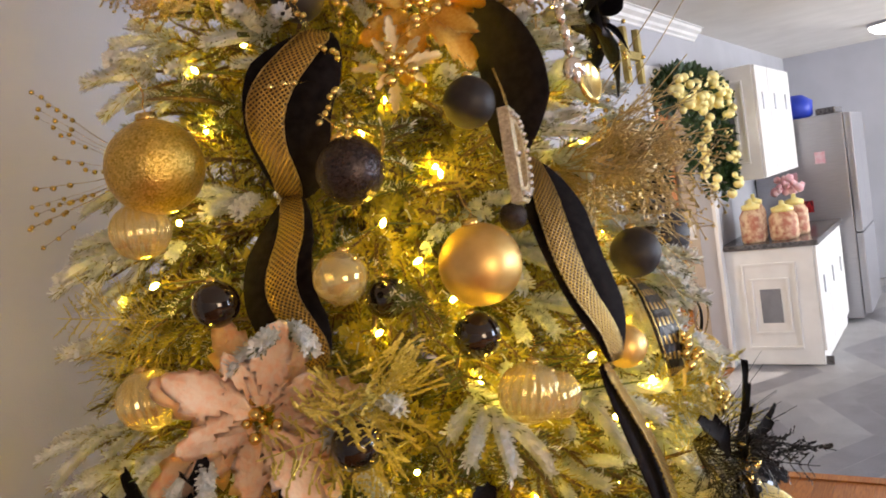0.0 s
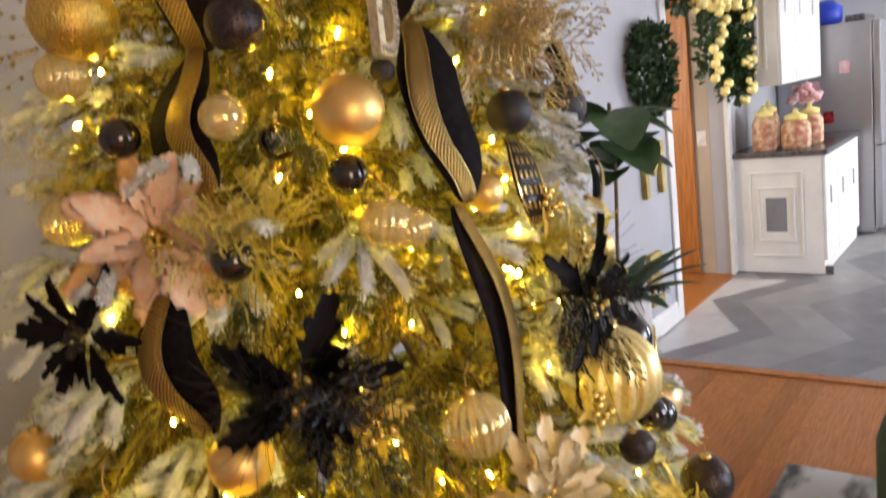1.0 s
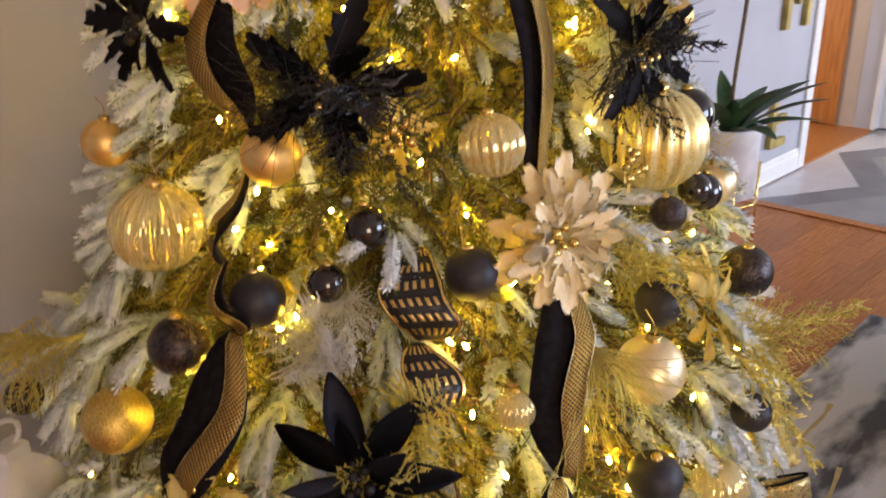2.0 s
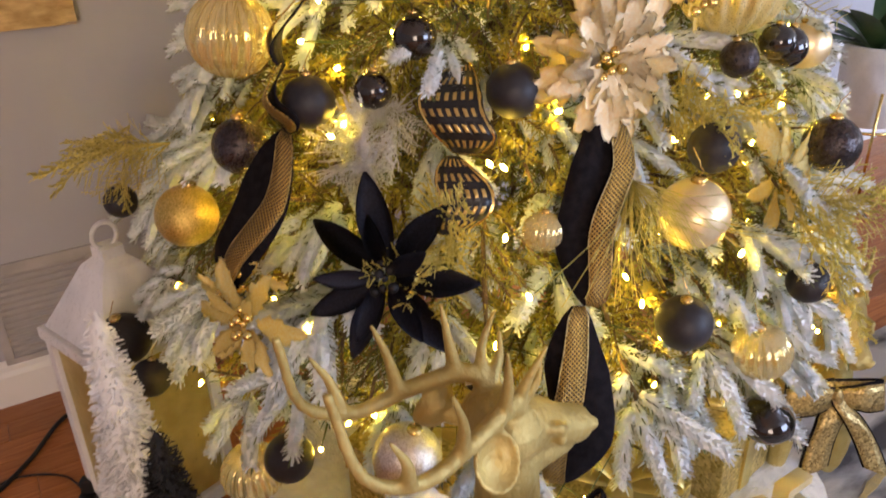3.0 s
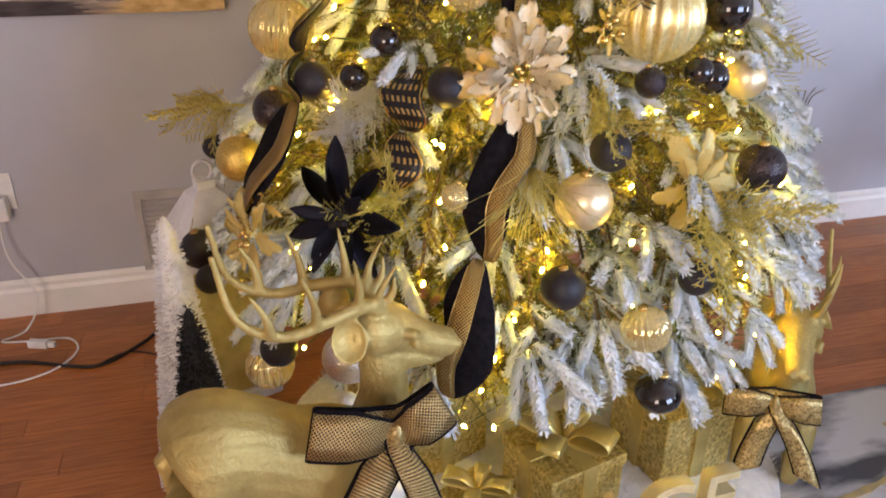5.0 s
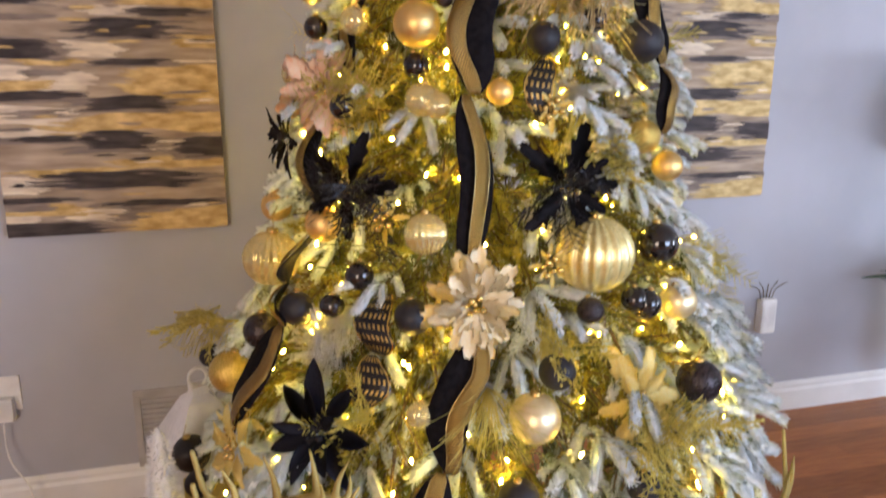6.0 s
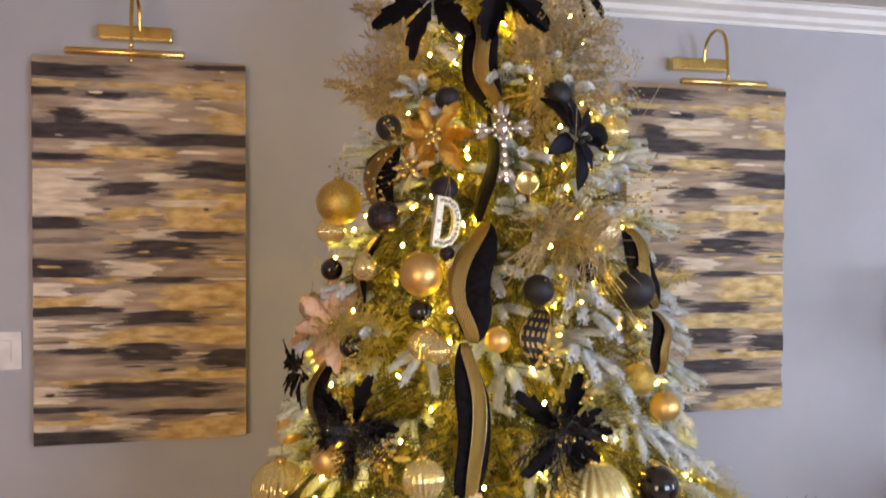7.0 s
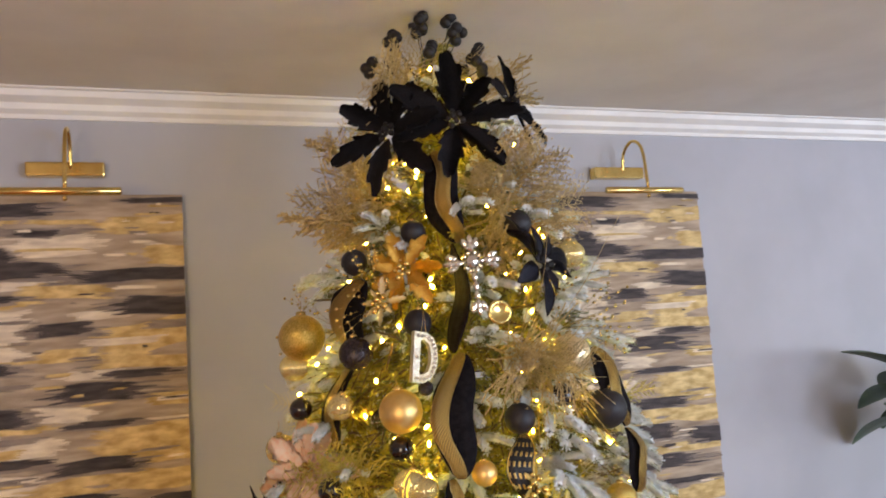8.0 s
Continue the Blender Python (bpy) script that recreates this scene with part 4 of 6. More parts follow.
for z, az in spread(500, rt):
    az += rt.uniform(-9, 9)
    droop = float(np.interp(z, (0.3, 0.7, 1.4, 2.1), (32, 16, 5, -32))) + rt.uniform(-16, 16)
    lower = float(np.interp(z, (0.4, 0.9, 1.3, 2.2), (0.05, 0.15, 0.38, 0.42)))
    lower += 0.25 if 150 < az % 360 < 258 else 0.0
    me = fronds[rt.choice((0, 1, 2, 4)) if rt.random() > lower else rt.choice((3, 5))]
    sc = float(np.interp(z, (0.3, 1.0, 2.3), (1.12, 0.88, 0.6))) * rt.uniform(0.8, 1.2)
    snowy_ = me not in (fronds[3], fronds[5])
    tip = girth(z) + (rt.uniform(-0.015, 0.045) if snowy_ else rt.uniform(-0.08, 0.01))
    if in_the_way(z, az, tip):
        tip -= 0.085
    m = branch_pose(z, az, tip, droop, rt.uniform(-35, 35), sc * (1.12 if snowy_ else 1.0))
    front = 170 < az % 360 < 352
    if front and n_front < 300 and (z < 2.3):
        link("branch", me, tree, m)
        n_front += 1
    else:
        join_into(me, m)
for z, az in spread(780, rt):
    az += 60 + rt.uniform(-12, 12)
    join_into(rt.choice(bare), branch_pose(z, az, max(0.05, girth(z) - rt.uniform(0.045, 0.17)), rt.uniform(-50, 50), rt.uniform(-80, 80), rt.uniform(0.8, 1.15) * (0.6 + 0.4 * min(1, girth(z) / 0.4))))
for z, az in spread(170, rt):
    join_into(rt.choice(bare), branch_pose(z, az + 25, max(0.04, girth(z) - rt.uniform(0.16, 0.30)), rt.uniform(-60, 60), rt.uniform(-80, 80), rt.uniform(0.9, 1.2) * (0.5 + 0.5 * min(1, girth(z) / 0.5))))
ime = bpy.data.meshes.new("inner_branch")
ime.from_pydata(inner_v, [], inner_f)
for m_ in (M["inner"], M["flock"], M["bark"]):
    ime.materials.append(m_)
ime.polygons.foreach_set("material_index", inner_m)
tagged(link("inner_branch", ime, tree), "inner branches, olive with the lights' warm glow in their colour", kind="stuff")

# warm fairy lights, each a bulb of its own, on one dark wire
bm = bmesh.new()
spin(bm, [(0.0013, -0.005), (0.0027, -0.0025), (0.0032, 0.001), (0.0021, 0.004), (0.0005, 0.006)], 8)
bulb_me = to_mesh("bulb", bm, M["bulb"])
rb = random.Random(11)
wire_pts = []
for k in range(270):
    t = (k + 0.5) / 270
    z = 0.36 + 1.98 * (1 - (1 - t) ** 0.72)
    az = (k * 51.3 + rb.uniform(-14, 14)) % 360
    if 25 < az < 155 and k % 3:
        az = 360 - az
    r = max(0.03, girth(z) - rb.choice((0.01, 0.04, 0.06, 0.09, 0.12, 0.16)))
    p = Vector((r * math.cos(radians(az)), r * math.sin(radians(az)), z + rb.uniform(-0.03, 0.03)))
    wire_pts.append(p)
    link("bulb", bulb_me, tree, Matrix.Translation(p) @ pose(0, 0, 0, rb.uniform(-60, 60), rb.uniform(-60, 60), 0))
wire = bmesh.new()
for a, b in zip(wire_pts, wire_pts[1:]):
    mid = (a + b) / 2
    mid = Vector((mid.x * 0.8, mid.y * 0.8, mid.z - 0.02))
    ring_tube(wire, [a + (mid - a) * 0.04, mid, b + (mid - b) * 0.04], 0.0011, 4)
part("light_wire", wire, M["needle"], tree, "dark green light wire")

# ---- ornaments ----
def outward(p, lift=0.15):
    v = Vector((p[0] - AX, p[1] - AY, 0))
    return (v.normalized() + Vector((0, 0, lift))).normalized() if v.length > 1e-4 else Vector((0, -1, 0))


def ball_mesh(kind, material):
    bm = bmesh.new()
    n = 18
    prof = [(max(0.012, 0.5 * math.sin(math.pi * i / n)), -0.5 * math.cos(math.pi * i / n)) for i in range(n + 1)]
    if kind == "ribbed":
        spin(bm, prof, 96, 0.13, 20)
    elif kind == "banded":
        n = 44
        spin(bm, [(max(0.012, 0.5 * math.sin(math.pi * i / n) * (1 + 0.035 * (i % 4 < 2))), -0.5 * math.cos(math.pi * i / n)) for i in range(n + 1)], 36)
    elif kind == "onion":
        spin(bm, [(0.02, -0.44), (0.2, -0.40), (0.40, -0.25), (0.5, -0.05), (0.46, 0.12), (0.3, 0.26), (0.14, 0.34), (0.10, 0.42)], 32)
    else:
        spin(bm, prof, 36)
    return to_mesh("bauble", bm, material)


cap_me = to_mesh("cap", spin(bmesh.new(), [(0.10, 0.485), (0.11, 0.50), (0.10, 0.56), (0.03, 0.575)], 14, 0.1, 14), M["cap"])
hook_me = to_mesh("hanger", ring_tube(bmesh.new(), smooth_path([(0.0, 0, 0.575), (0.05, 0, 0.64), (0.0, 0, 0.70), (-0.03, 0, 0.78), (-0.1, 0.1, 0.95)], 4), 0.009, 5), M["cap"])
BALLS = 0


def baubles(rows, kind, material, label, push=0.015, group=""):
    global BALLS
    me = ball_mesh(kind, M[material])
    for x, y, z, d in rows:
        o = outward((x, y), 0.0)
        BALLS += 1
        tilt = (BALLS * 37 % 25) - 12
        ob = link("bauble", me, None, Matrix.Translation(Vector((x, y, z)) + o * push) @ pose(0, 0, 0, tilt, (BALLS * 53 % 21) - 10, BALLS * 71 % 360) @ Matrix.Scale(d, 4))
        link("cap", cap_me, ob)
        link("hanger", hook_me, ob)
        tagged(ob, label, "christmas bauble", group or label)


baubles([(1.942, 0.726, 1.664, 0.108), (1.697, 0.640, 0.765, 0.095), (2.497, 0.340, 1.295, 0.067)], "plain", "b_glitgold", "gold glitter bauble hanging on the flocked tree")
baubles([(2.317, 0.083, 0.603, 0.082), (1.925, 0.748, 1.596, 0.065), (2.076, 0.385, 1.370, 0.064), (1.884, 0.727, 1.415, 0.067), (2.050, 0.268, 1.142, 0.075), (1.801, 0.636, 1.022, 0.121), (1.713, 0.575, 0.299, 0.106), (2.098, 0.367, 1.361, 0.051), (2.024, 0.212, 0.821, 0.051), (2.503, 0.488, 1.818, 0.065)], "ribbed", "b_clear", "clear gold ribbed glass bauble on the tree")
baubles([(2.075, 0.420, 1.508, 0.088), (1.901, 0.494, 1.124, 0.077), (1.827, 0.831, 1.101, 0.074), (2.569, 0.367, 1.230, 0.063), (2.204, 0.331, 1.385, 0.05)], "plain", "b_mattegold", "satin matte gold bauble hanging on the tree")
baubles([(1.978, 0.522, 1.518, 0.056)], "plain", "b_clear", "yellow glass bauble glowing on the tree")
baubles([(2.213, 0.147, 0.821, 0.094), (2.551, 0.263, 0.974, 0.074), (2.433, 0.386, 1.597, 0.084)], "plain", "b_pearl", "champagne pearl bauble hanging on the tree")
baubles([(1.844, 0.257, 0.510, 0.096)], "plain", "b_silver", "silver and gold glitter bauble below the branches")
baubles([(2.367, 0.262, 1.085, 0.146)], "ribbed", "b_ribgold", "large ribbed pale gold bauble on the tree")
baubles([(2.016, 0.519, 1.625, 0.073), (1.770, 0.560, 0.884, 0.081), (2.122, 0.401, 1.551, 0.031), (2.570, 0.200, 0.827, 0.089), (2.342, 0.215, 0.990, 0.052)], "plain", "b_darkdots", "black sparkling bauble with raised dots")
baubles([(2.127, 0.440, 1.681, 0.058), (2.262, 0.174, 0.895, 0.068), (2.031, 0.288, 0.983, 0.069), (1.841, 0.462, 0.960, 0.07), (1.648, 0.920, 0.700, 0.06), (2.171, 0.107, 0.693, 0.074), (2.398, 0.092, 0.688, 0.060), (1.735, 0.415, 0.446, 0.075), (1.590, 0.804, 0.491, 0.094), (2.286, 0.341, 1.481, 0.062), (2.500, 0.382, 1.476, 0.086), (2.039, 0.571, 1.822, 0.058), (2.146, 0.493, 1.876, 0.054), (2.360, 0.453, 1.885, 0.062), (1.609, 0.711, 0.458, 0.067)], "plain", "b_matteblack", "matte black bauble hanging on the tree", 0.02)
baubles([(2.072, 0.545, 1.480, 0.05), (2.078, 0.438, 1.432, 0.052), (1.918, 0.638, 1.509, 0.05), (1.948, 0.508, 1.354, 0.053), (2.439, 0.232, 0.998, 0.051), (1.950, 0.381, 1.042, 0.057), (1.741, 0.510, 0.797, 0.036), (2.465, 0.234, 0.986, 0.06), (2.520, 0.302, 1.087, 0.085), (2.390, 0.355, 1.516, 0.049), (1.899, 0.401, 0.979, 0.05)], "plain", "b_glossblack", "glossy black glass bauble on the tree")
baubles([(2.358, 0.080, 0.466, 0.085)], "onion", "b_glossblack", "glossy black onion-shaped bauble on a low branch")



PETALS = {"smooth": (0.36, 0.14, 0, 9, 0, 0.01), "holly": (0.50, 0.18, 0.55, 20, 4, 0.02), "broad": (0.50, 0.30, 0, 9, 0, 0.02), "full": (0.62, 0.20, 0.34, 26, 5, 0.04),
          "jag": (0.62, 0.16, 0.46, 26, 4, 0.05), "wide": (0.60, 0.20, 0.40, 20, 4, 0.03), "ruffle": (0.60, 0.22, 0.4, 20, 4, 0.05), "top": (0.50, 0.12, 0.36, 22, 4, 0.02)}


def petal_mesh(material, kind, seed=0):
    width, curl, notch, seg, teeth, wave = PETALS[kind]
    bm = leaf_mesh(1.0, width, curl, notch, seg, teeth, wave, seed)
    bmesh.ops.solidify(bm, geom=bm.faces[:], thickness=0.012)
    return to_mesh("petal", bm, M[material])


stamen_me = {}
for c_ in ("bead", "blackberry"):
    bm = bmesh.new()
    bmesh.ops.create_icosphere(bm, subdivisions=2, radius=0.0055)
    stamen_me[c_] = to_mesh("stamen", bm, M[c_])


def poinsettia(p, material, kind, label, n=7, centre="bead", lift=0.15, push=0.03, size=1.0, wanted=None):
    x, y, z, d = p
    o = outward((x, y), lift) if wanted is None else Vector(wanted)
    fl = tagged(empty("poinsettia", Matrix.Translation(Vector((x, y, z)) + o * push) @ facing(o)), label, "artificial flower")
    mes = [petal_mesh(material, kind, k) for k in range(3)]
    r = random.Random(int(x * 997 + z * 131))
    for layer, (count, s, tilt) in enumerate(((n, 0.5, 12), (max(4, n - 2), 0.36, 34)) + (((n - 2, 0.42, 17),) if kind in ("jag", "full") else ())):
        if kind == "top" and layer:
            continue
        for k in range(count):
            a = 360 * (k + 0.5 * layer) / count + r.uniform(-9, 9)
            link("petal", mes[k % 3], fl, pose(0, 0, 0.004 + 0.008 * layer, 0, 0, a) @ pose(0.012, 0, 0, r.uniform(-15, 15), -tilt - r.uniform(-8, 10), 0) @ Matrix.Scale(d * s * size * r.uniform(0.85, 1.15), 4))
    for k in range(8):
        a = k * 2.4
        rr = 0.008 * math.sqrt(k)
        link("stamen", stamen_me[centre], fl, Matrix.Translation((rr * math.cos(a), rr * math.sin(a), 0.016 + 0.004 * (k % 3))) @ Matrix.Scale(1 + 0.35 * (k % 2), 4))
    return fl


PO = [(2.150, 0.578, 2.096, 0.265), (2.255, 0.514, 2.108, 0.261), (2.449, 0.598, 2.198, 0.186), (2.369, 0.400, 1.785, 0.205), (1.949, 0.425, 1.206, 0.23), (1.853, 0.284, 0.762, 0.238), (2.303, 0.264, 1.219, 0.246), (1.841, 0.714, 1.291, 0.142), (2.106, 0.464, 1.796, 0.191), (2.098, 0.464, 1.777, 0.162), (1.896, 0.576, 1.404, 0.177), (2.123, 0.241, 1.022, 0.186), (2.310, 0.121, 0.826, 0.186), (1.719, 0.417, 0.691, 0.148)]
for i, sz in ((0, 1.0), (1, 1.04), (2, 1.15)):
    poinsettia(PO[i], "p_black", "top", "black velvet poinsettia near the top of the tree", 7, "blackberry", 0.25, 0.05 if i < 2 else 0.0, sz)
poinsettia(PO[3], "p_navy", "broad", "dark navy black silk flower on the upper tree", 7, "blackberry", 0.1, 0.02, 0.95, (0.55, -0.75, 0.30))
poinsettia(PO[4], "p_black", "holly", "black holly-leaved poinsettia with gold beads", 5, "bead", 0.1, 0.02, 0.82)
poinsettia((1.866, 0.318, 0.756, 0.238), "p_navy", "smooth", "large black silk poinsettia above the gold deer", 7, "blackberry", 0.30, 0.025, 0.95)
poinsettia(PO[6], "p_black", "holly", "black holly-leaved flower with gold berries", 5, "bead", 0.0, 0.02, 0.8)
poinsettia((1.872, 0.690, 1.272, 0.18), "p_black", "holly", "black velvet leaves at the tree's side", 6, "blackberry", 0.1)
poinsettia(PO[8], "p_amber", "ruffle", "amber translucent poinsettia on the upper tree", 7, "bead", 0.1, -0.01, 0.78)
poinsettia((1.958, 0.652, 1.378, 0.205), "p_blush", "full", "large blush pink silk poinsettia with soft petals", 7, "bead", 0.15, 0.06, 1.0, (-0.66, -0.70, 0.12))
poinsettia((2.142, 0.268, 1.006, 0.19), "p_champ", "jag", "champagne cream poinsettia with sparkling petals", 9, "bead", 0.15, 0.035, 0.95)
poinsettia((2.428, 0.208, 0.800, 0.20), "p_gold", "wide", "bright gold poinsettia on a low branch", 6, "bead", 0.3, 0.03, 0.9)
poinsettia(PO[13], "p_gold", "wide", "gold leaf poinsettia low on the tree", 6, "bead", 0.2)


for q_ in [(2.075, 0.492, 1.726, 0.077), (1.712, 0.481, 0.702, 0.105), (2.008, 0.381, 1.149, 0.078), (1.738, 0.460, 0.736, 0.089), (2.272, 0.253, 1.074, 0.061), (2.290, 0.312, 1.356, 0.071), (2.349, 0.302, 1.282, 0.077)]:
    poinsettia(q_, "p_gold" if q_[2] < 1.5 else "p_champ", "holly", "small gold holly leaf pick among the branches", 4, "bead", 0.1, 0.02)


def strip(pts, across, widths, shift=0.0):
    """A band along pts; across: its sideways direction at each point; with its length and width as UV."""
    bm = bmesh.new()
    uv = bm.loops.layers.uv.new("UVMap")
    rows, dist = [], 0.0
    for i, (p, a, w) in enumerate(zip(pts, across, widths)):
        if i:
            dist += (p - pts[i - 1]).length
        rows.append(([bm.verts.new(p + a * w * s) for s in (-0.5, -0.17, 0.17, 0.5)], dist))
    for (a, da), (b, db) in zip(rows, rows[1:]):
        for k in range(3):
            f = bm.faces.new((a[k], b[k], b[k + 1], a[k + 1]))
            for loop, u in zip(f.loops, ((da, k), (db, k), (db, k + 1), (da, k + 1))):
                loop[uv].uv = (u[0], u[1] * max(widths) / 3)
    return bm


def ribbon(loops, label, gold=True, band="velvet"):
    """A ribbon tucked in at the ends of each loop. A loop: start, end, width, bulge outward, turn at its start and end, and where the gold band lies at start and end (None: out of sight)."""
    rb_ = tagged(empty("ribbon"), label, "ribbon")
    for a, b, width, bulge, turn0, turn1, g0, g1 in loops:
        a, b = Vector(a), Vector(b)
        qs, ac, ws, gs, gw = [], [], [], [], []
        d = (b - a).normalized()
        for i in range(25):
            t = i / 24
            s = math.sin(math.pi * t)
            p = a.lerp(b, t)
            o = outward(p, 0.0)
            side = d.cross(o).normalized()
            if side.x < 0:
                side = -side
            tw = radians(turn0 + (turn1 - turn0) * t)
            ac.append((side * math.cos(tw) + o * math.sin(tw)).normalized())
            ws.append(width * (0.20 + 0.80 * min(1, 1.25 * s) ** 0.7))
            qs.append(p + o * (bulge * s ** 0.8 + 0.006) + side * 0.010 * math.sin(2 * math.pi * t + a.z * 40))
            if g0 is not None:
                nrm = ac[-1].cross(d).normalized()
                if nrm.dot(o) < 0:
                    nrm = -nrm
                g = g0 + (g1 - g0) * t + 0.14 * math.sin(2 * math.pi * t + 0.6)
                w = min(ws[-1] * 0.9, width * (0.30 + 0.12 * s))
                gw.append(w)
                gs.append(qs[-1] + nrm * (0.004 + 0.007 * s) + ac[-1] * (ws[-1] - w * 0.7) * 0.5 * max(-1.1, min(1.1, g * 2)))
        v = part("velvet_band", strip(qs, ac, ws), M[band], rb_, smooth=True)
        v.modifiers.new("thick", "SOLIDIFY").thickness = 0.0022
        if not gold:
            for e_ in (-0.46, 0.46):
                part("gold_edge", strip([q + a_ * w * e_ + outward(q, 0) * 0.002 for q, a_, w in zip(qs, ac, ws)], ac, [0.003] * len(qs)), M["bead"], v, "gold wire edge")
        elif g0 is not None:
            m = part("gold_mesh_band", strip(gs, ac, gw), M["goldmesh"], v, "woven gold mesh band", smooth=True)
            m.modifiers.new("thick", "SOLIDIFY").thickness = 0.0014
            for e_ in (-0.5, 0.5):
                part("wire_edge", strip([q + a_ * w * e_ + outward(q, 0) * 0.0012 for q, a_, w in zip(gs, ac, gw)], ac, [0.0016] * len(gs)), M["bronze"], v, "gold wire edge")
    return rb_


ribbon([(C[0], C[1], 0.078, 0.03, 0, 15, -0.1, 0.45), (C[1], C[2], 0.085, 0.035, 82, 60, None, 0), (C[2], C[3], 0.082, 0.03, 15, -10, -0.45, -0.2), (C[3], C[4], 0.068, 0.012, -30, -34, 0.1, 0.2),
        (C[5], C[6], 0.076, 0.025, -12, 10, 0.5, 0.4), (C[6], C[7], 0.086, 0.025, -5, 12, -0.1, -0.5)], "black velvet ribbon with a gold mesh band down the tree")
ribbon([(L[0], L[1], 0.100, 0.03, 5, -15, -0.35, -0.05), (L[1], L[2], 0.090, 0.03, 10, 10, 0.1, 0.45), (L[3], L[4], 0.078, 0.03, -15, 20, -0.3, -0.2), (L[5], L[6], 0.080, 0.02, 55, 60, 0.3, 0.0),
        (L[6], L[7], 0.060, 0.02, 45, 10, 0.4, 0.3), (L[7], L[8], 0.085, 0.03, 0, 20, 0.35, 0.4)], "black velvet and gold mesh ribbon twisting down the tree")
R = [(2.486, 0.389, 1.603), (2.552, 0.377, 1.430), (2.545, 0.345, 1.300)]
ribbon([(R[0], R[1], 0.055, 0.02, 30, 20, 0.3, -0.2), (R[1], R[2], 0.05, 0.02, 10, 20, 0.1, 0.3)], "black and gold ribbon at the tree's far side")
ribbon([((1.990, 0.345, 1.010), (1.962, 0.300, 0.905), 0.082, 0.035, 0, 15, 0, 0), ((1.962, 0.300, 0.905), (1.935, 0.262, 0.815), 0.070, 0.02, 5, -10, 0, 0)], "sheer black ribbon with woven gold dashes", False, "dashribbon")
ribbon([((2.286, 0.345, 1.452), (2.265, 0.300, 1.330), 0.055, 0.03, 0, 10, 0, 0)], "sheer black ribbon loop with gold dashes", False, "dashribbon")

# hanging letter, jewelled cross, gold disc
HU = [(2.122, 0.400, 1.613, 0.103), (2.232, 0.410, 1.810, 0.142), (2.270, 0.372, 1.693, 0.052)]
ld = tagged(empty("letter_ornament", Matrix.Translation(Vector(HU[0][:3]) + outward(HU[0], 0) * 0.035) @ facing((0.25, -0.95, 0.05)) @ pose(0, 0, 0, 0, 0, -9)), "sparkling champagne letter D hanging on the tree", "ornament")
dl = bmesh.new()
rim = [(-0.024, -0.050), (0.002, -0.050), (0.020, -0.041), (0.030, -0.022), (0.033, 0.0), (0.030, 0.022), (0.020, 0.041), (0.002, 0.050), (-0.024, 0.050)]
hole = [(-0.009, -0.034), (0.001, -0.034), (0.010, -0.028), (0.016, -0.015), (0.018, 0.0), (0.016, 0.015), (0.010, 0.028), (0.001, 0.034), (-0.009, 0.034)]
for z0, z1 in ((-0.006, 0.006),):
    A_, B_ = [[[dl.verts.new((x, y, z)) for x, y in c] for z in (z0, z1)] for c in (rim, hole)]
    for k in range(9):
        j = (k + 1) % 9
        dl.faces.new((A_[1][k], A_[1][j], B_[1][j], B_[1][k]))
        dl.faces.new((A_[0][j], A_[0][k], B_[0][k], B_[0][j]))
        dl.faces.new((A_[0][k], A_[0][j], A_[1][j], A_[1][k]))
        dl.faces.new((B_[1][k], B_[1][j], B_[0][j], B_[0][k]))
part("letter_body", dl, M["glitD"], ld)
gm = bmesh.new()
bmesh.ops.create_icosphere(gm, subdivisions=1, radius=0.0042)
stone_me = to_mesh("stone", gm, M["jewel"], smooth=False)
for k in range(9):
    for u in (0.0, 0.5):
        j = (k + 1) % 9
        c0 = Vector(((rim[k][0] + hole[k][0]) / 2, (rim[k][1] + hole[k][1]) / 2, 0.007))
        c1 = Vector(((rim[j][0] + hole[j][0]) / 2, (rim[j][1] + hole[j][1]) / 2, 0.007))
        link("stone", stone_me, ld, Matrix.Translation(c0.lerp(c1, u)))
part("thread", ring_tube(bmesh.new(), [(-0.006, 0.05, 0), (0.0, 0.075, -0.004), (0.002, 0.10, -0.01), (0.004, 0.075, -0.004), (0.006, 0.05, 0)], 0.0007, 4), M["cap"], ld)
cr = tagged(empty("jewelled_cross", Matrix.Translation(Vector(HU[1][:3]) + Vector((0, 0, -0.012)) + outward(HU[1], 0) * 0.06) @ facing((-0.2, -1, 0.1)) @ pose(0, 0, 0, 0, 0, 4)), "clear crystal jewelled cross ornament on the tree", "ornament")
gem = bmesh.new()
bmesh.ops.create_icosphere(gem, subdivisions=2, radius=0.5)
gem_me = to_mesh("gem", gem, M["jewel"], smooth=False)
link("gem", gem_me, cr, Matrix.Diagonal((0.030, 0.030, 0.022, 1)))
for k in range(10):
    a = k * 36
    link("gem", gem_me, cr, pose(0, 0, 0, 0, 0, a) @ pose(0.019, 0, 0) @ Matrix.Scale(0.010, 4))
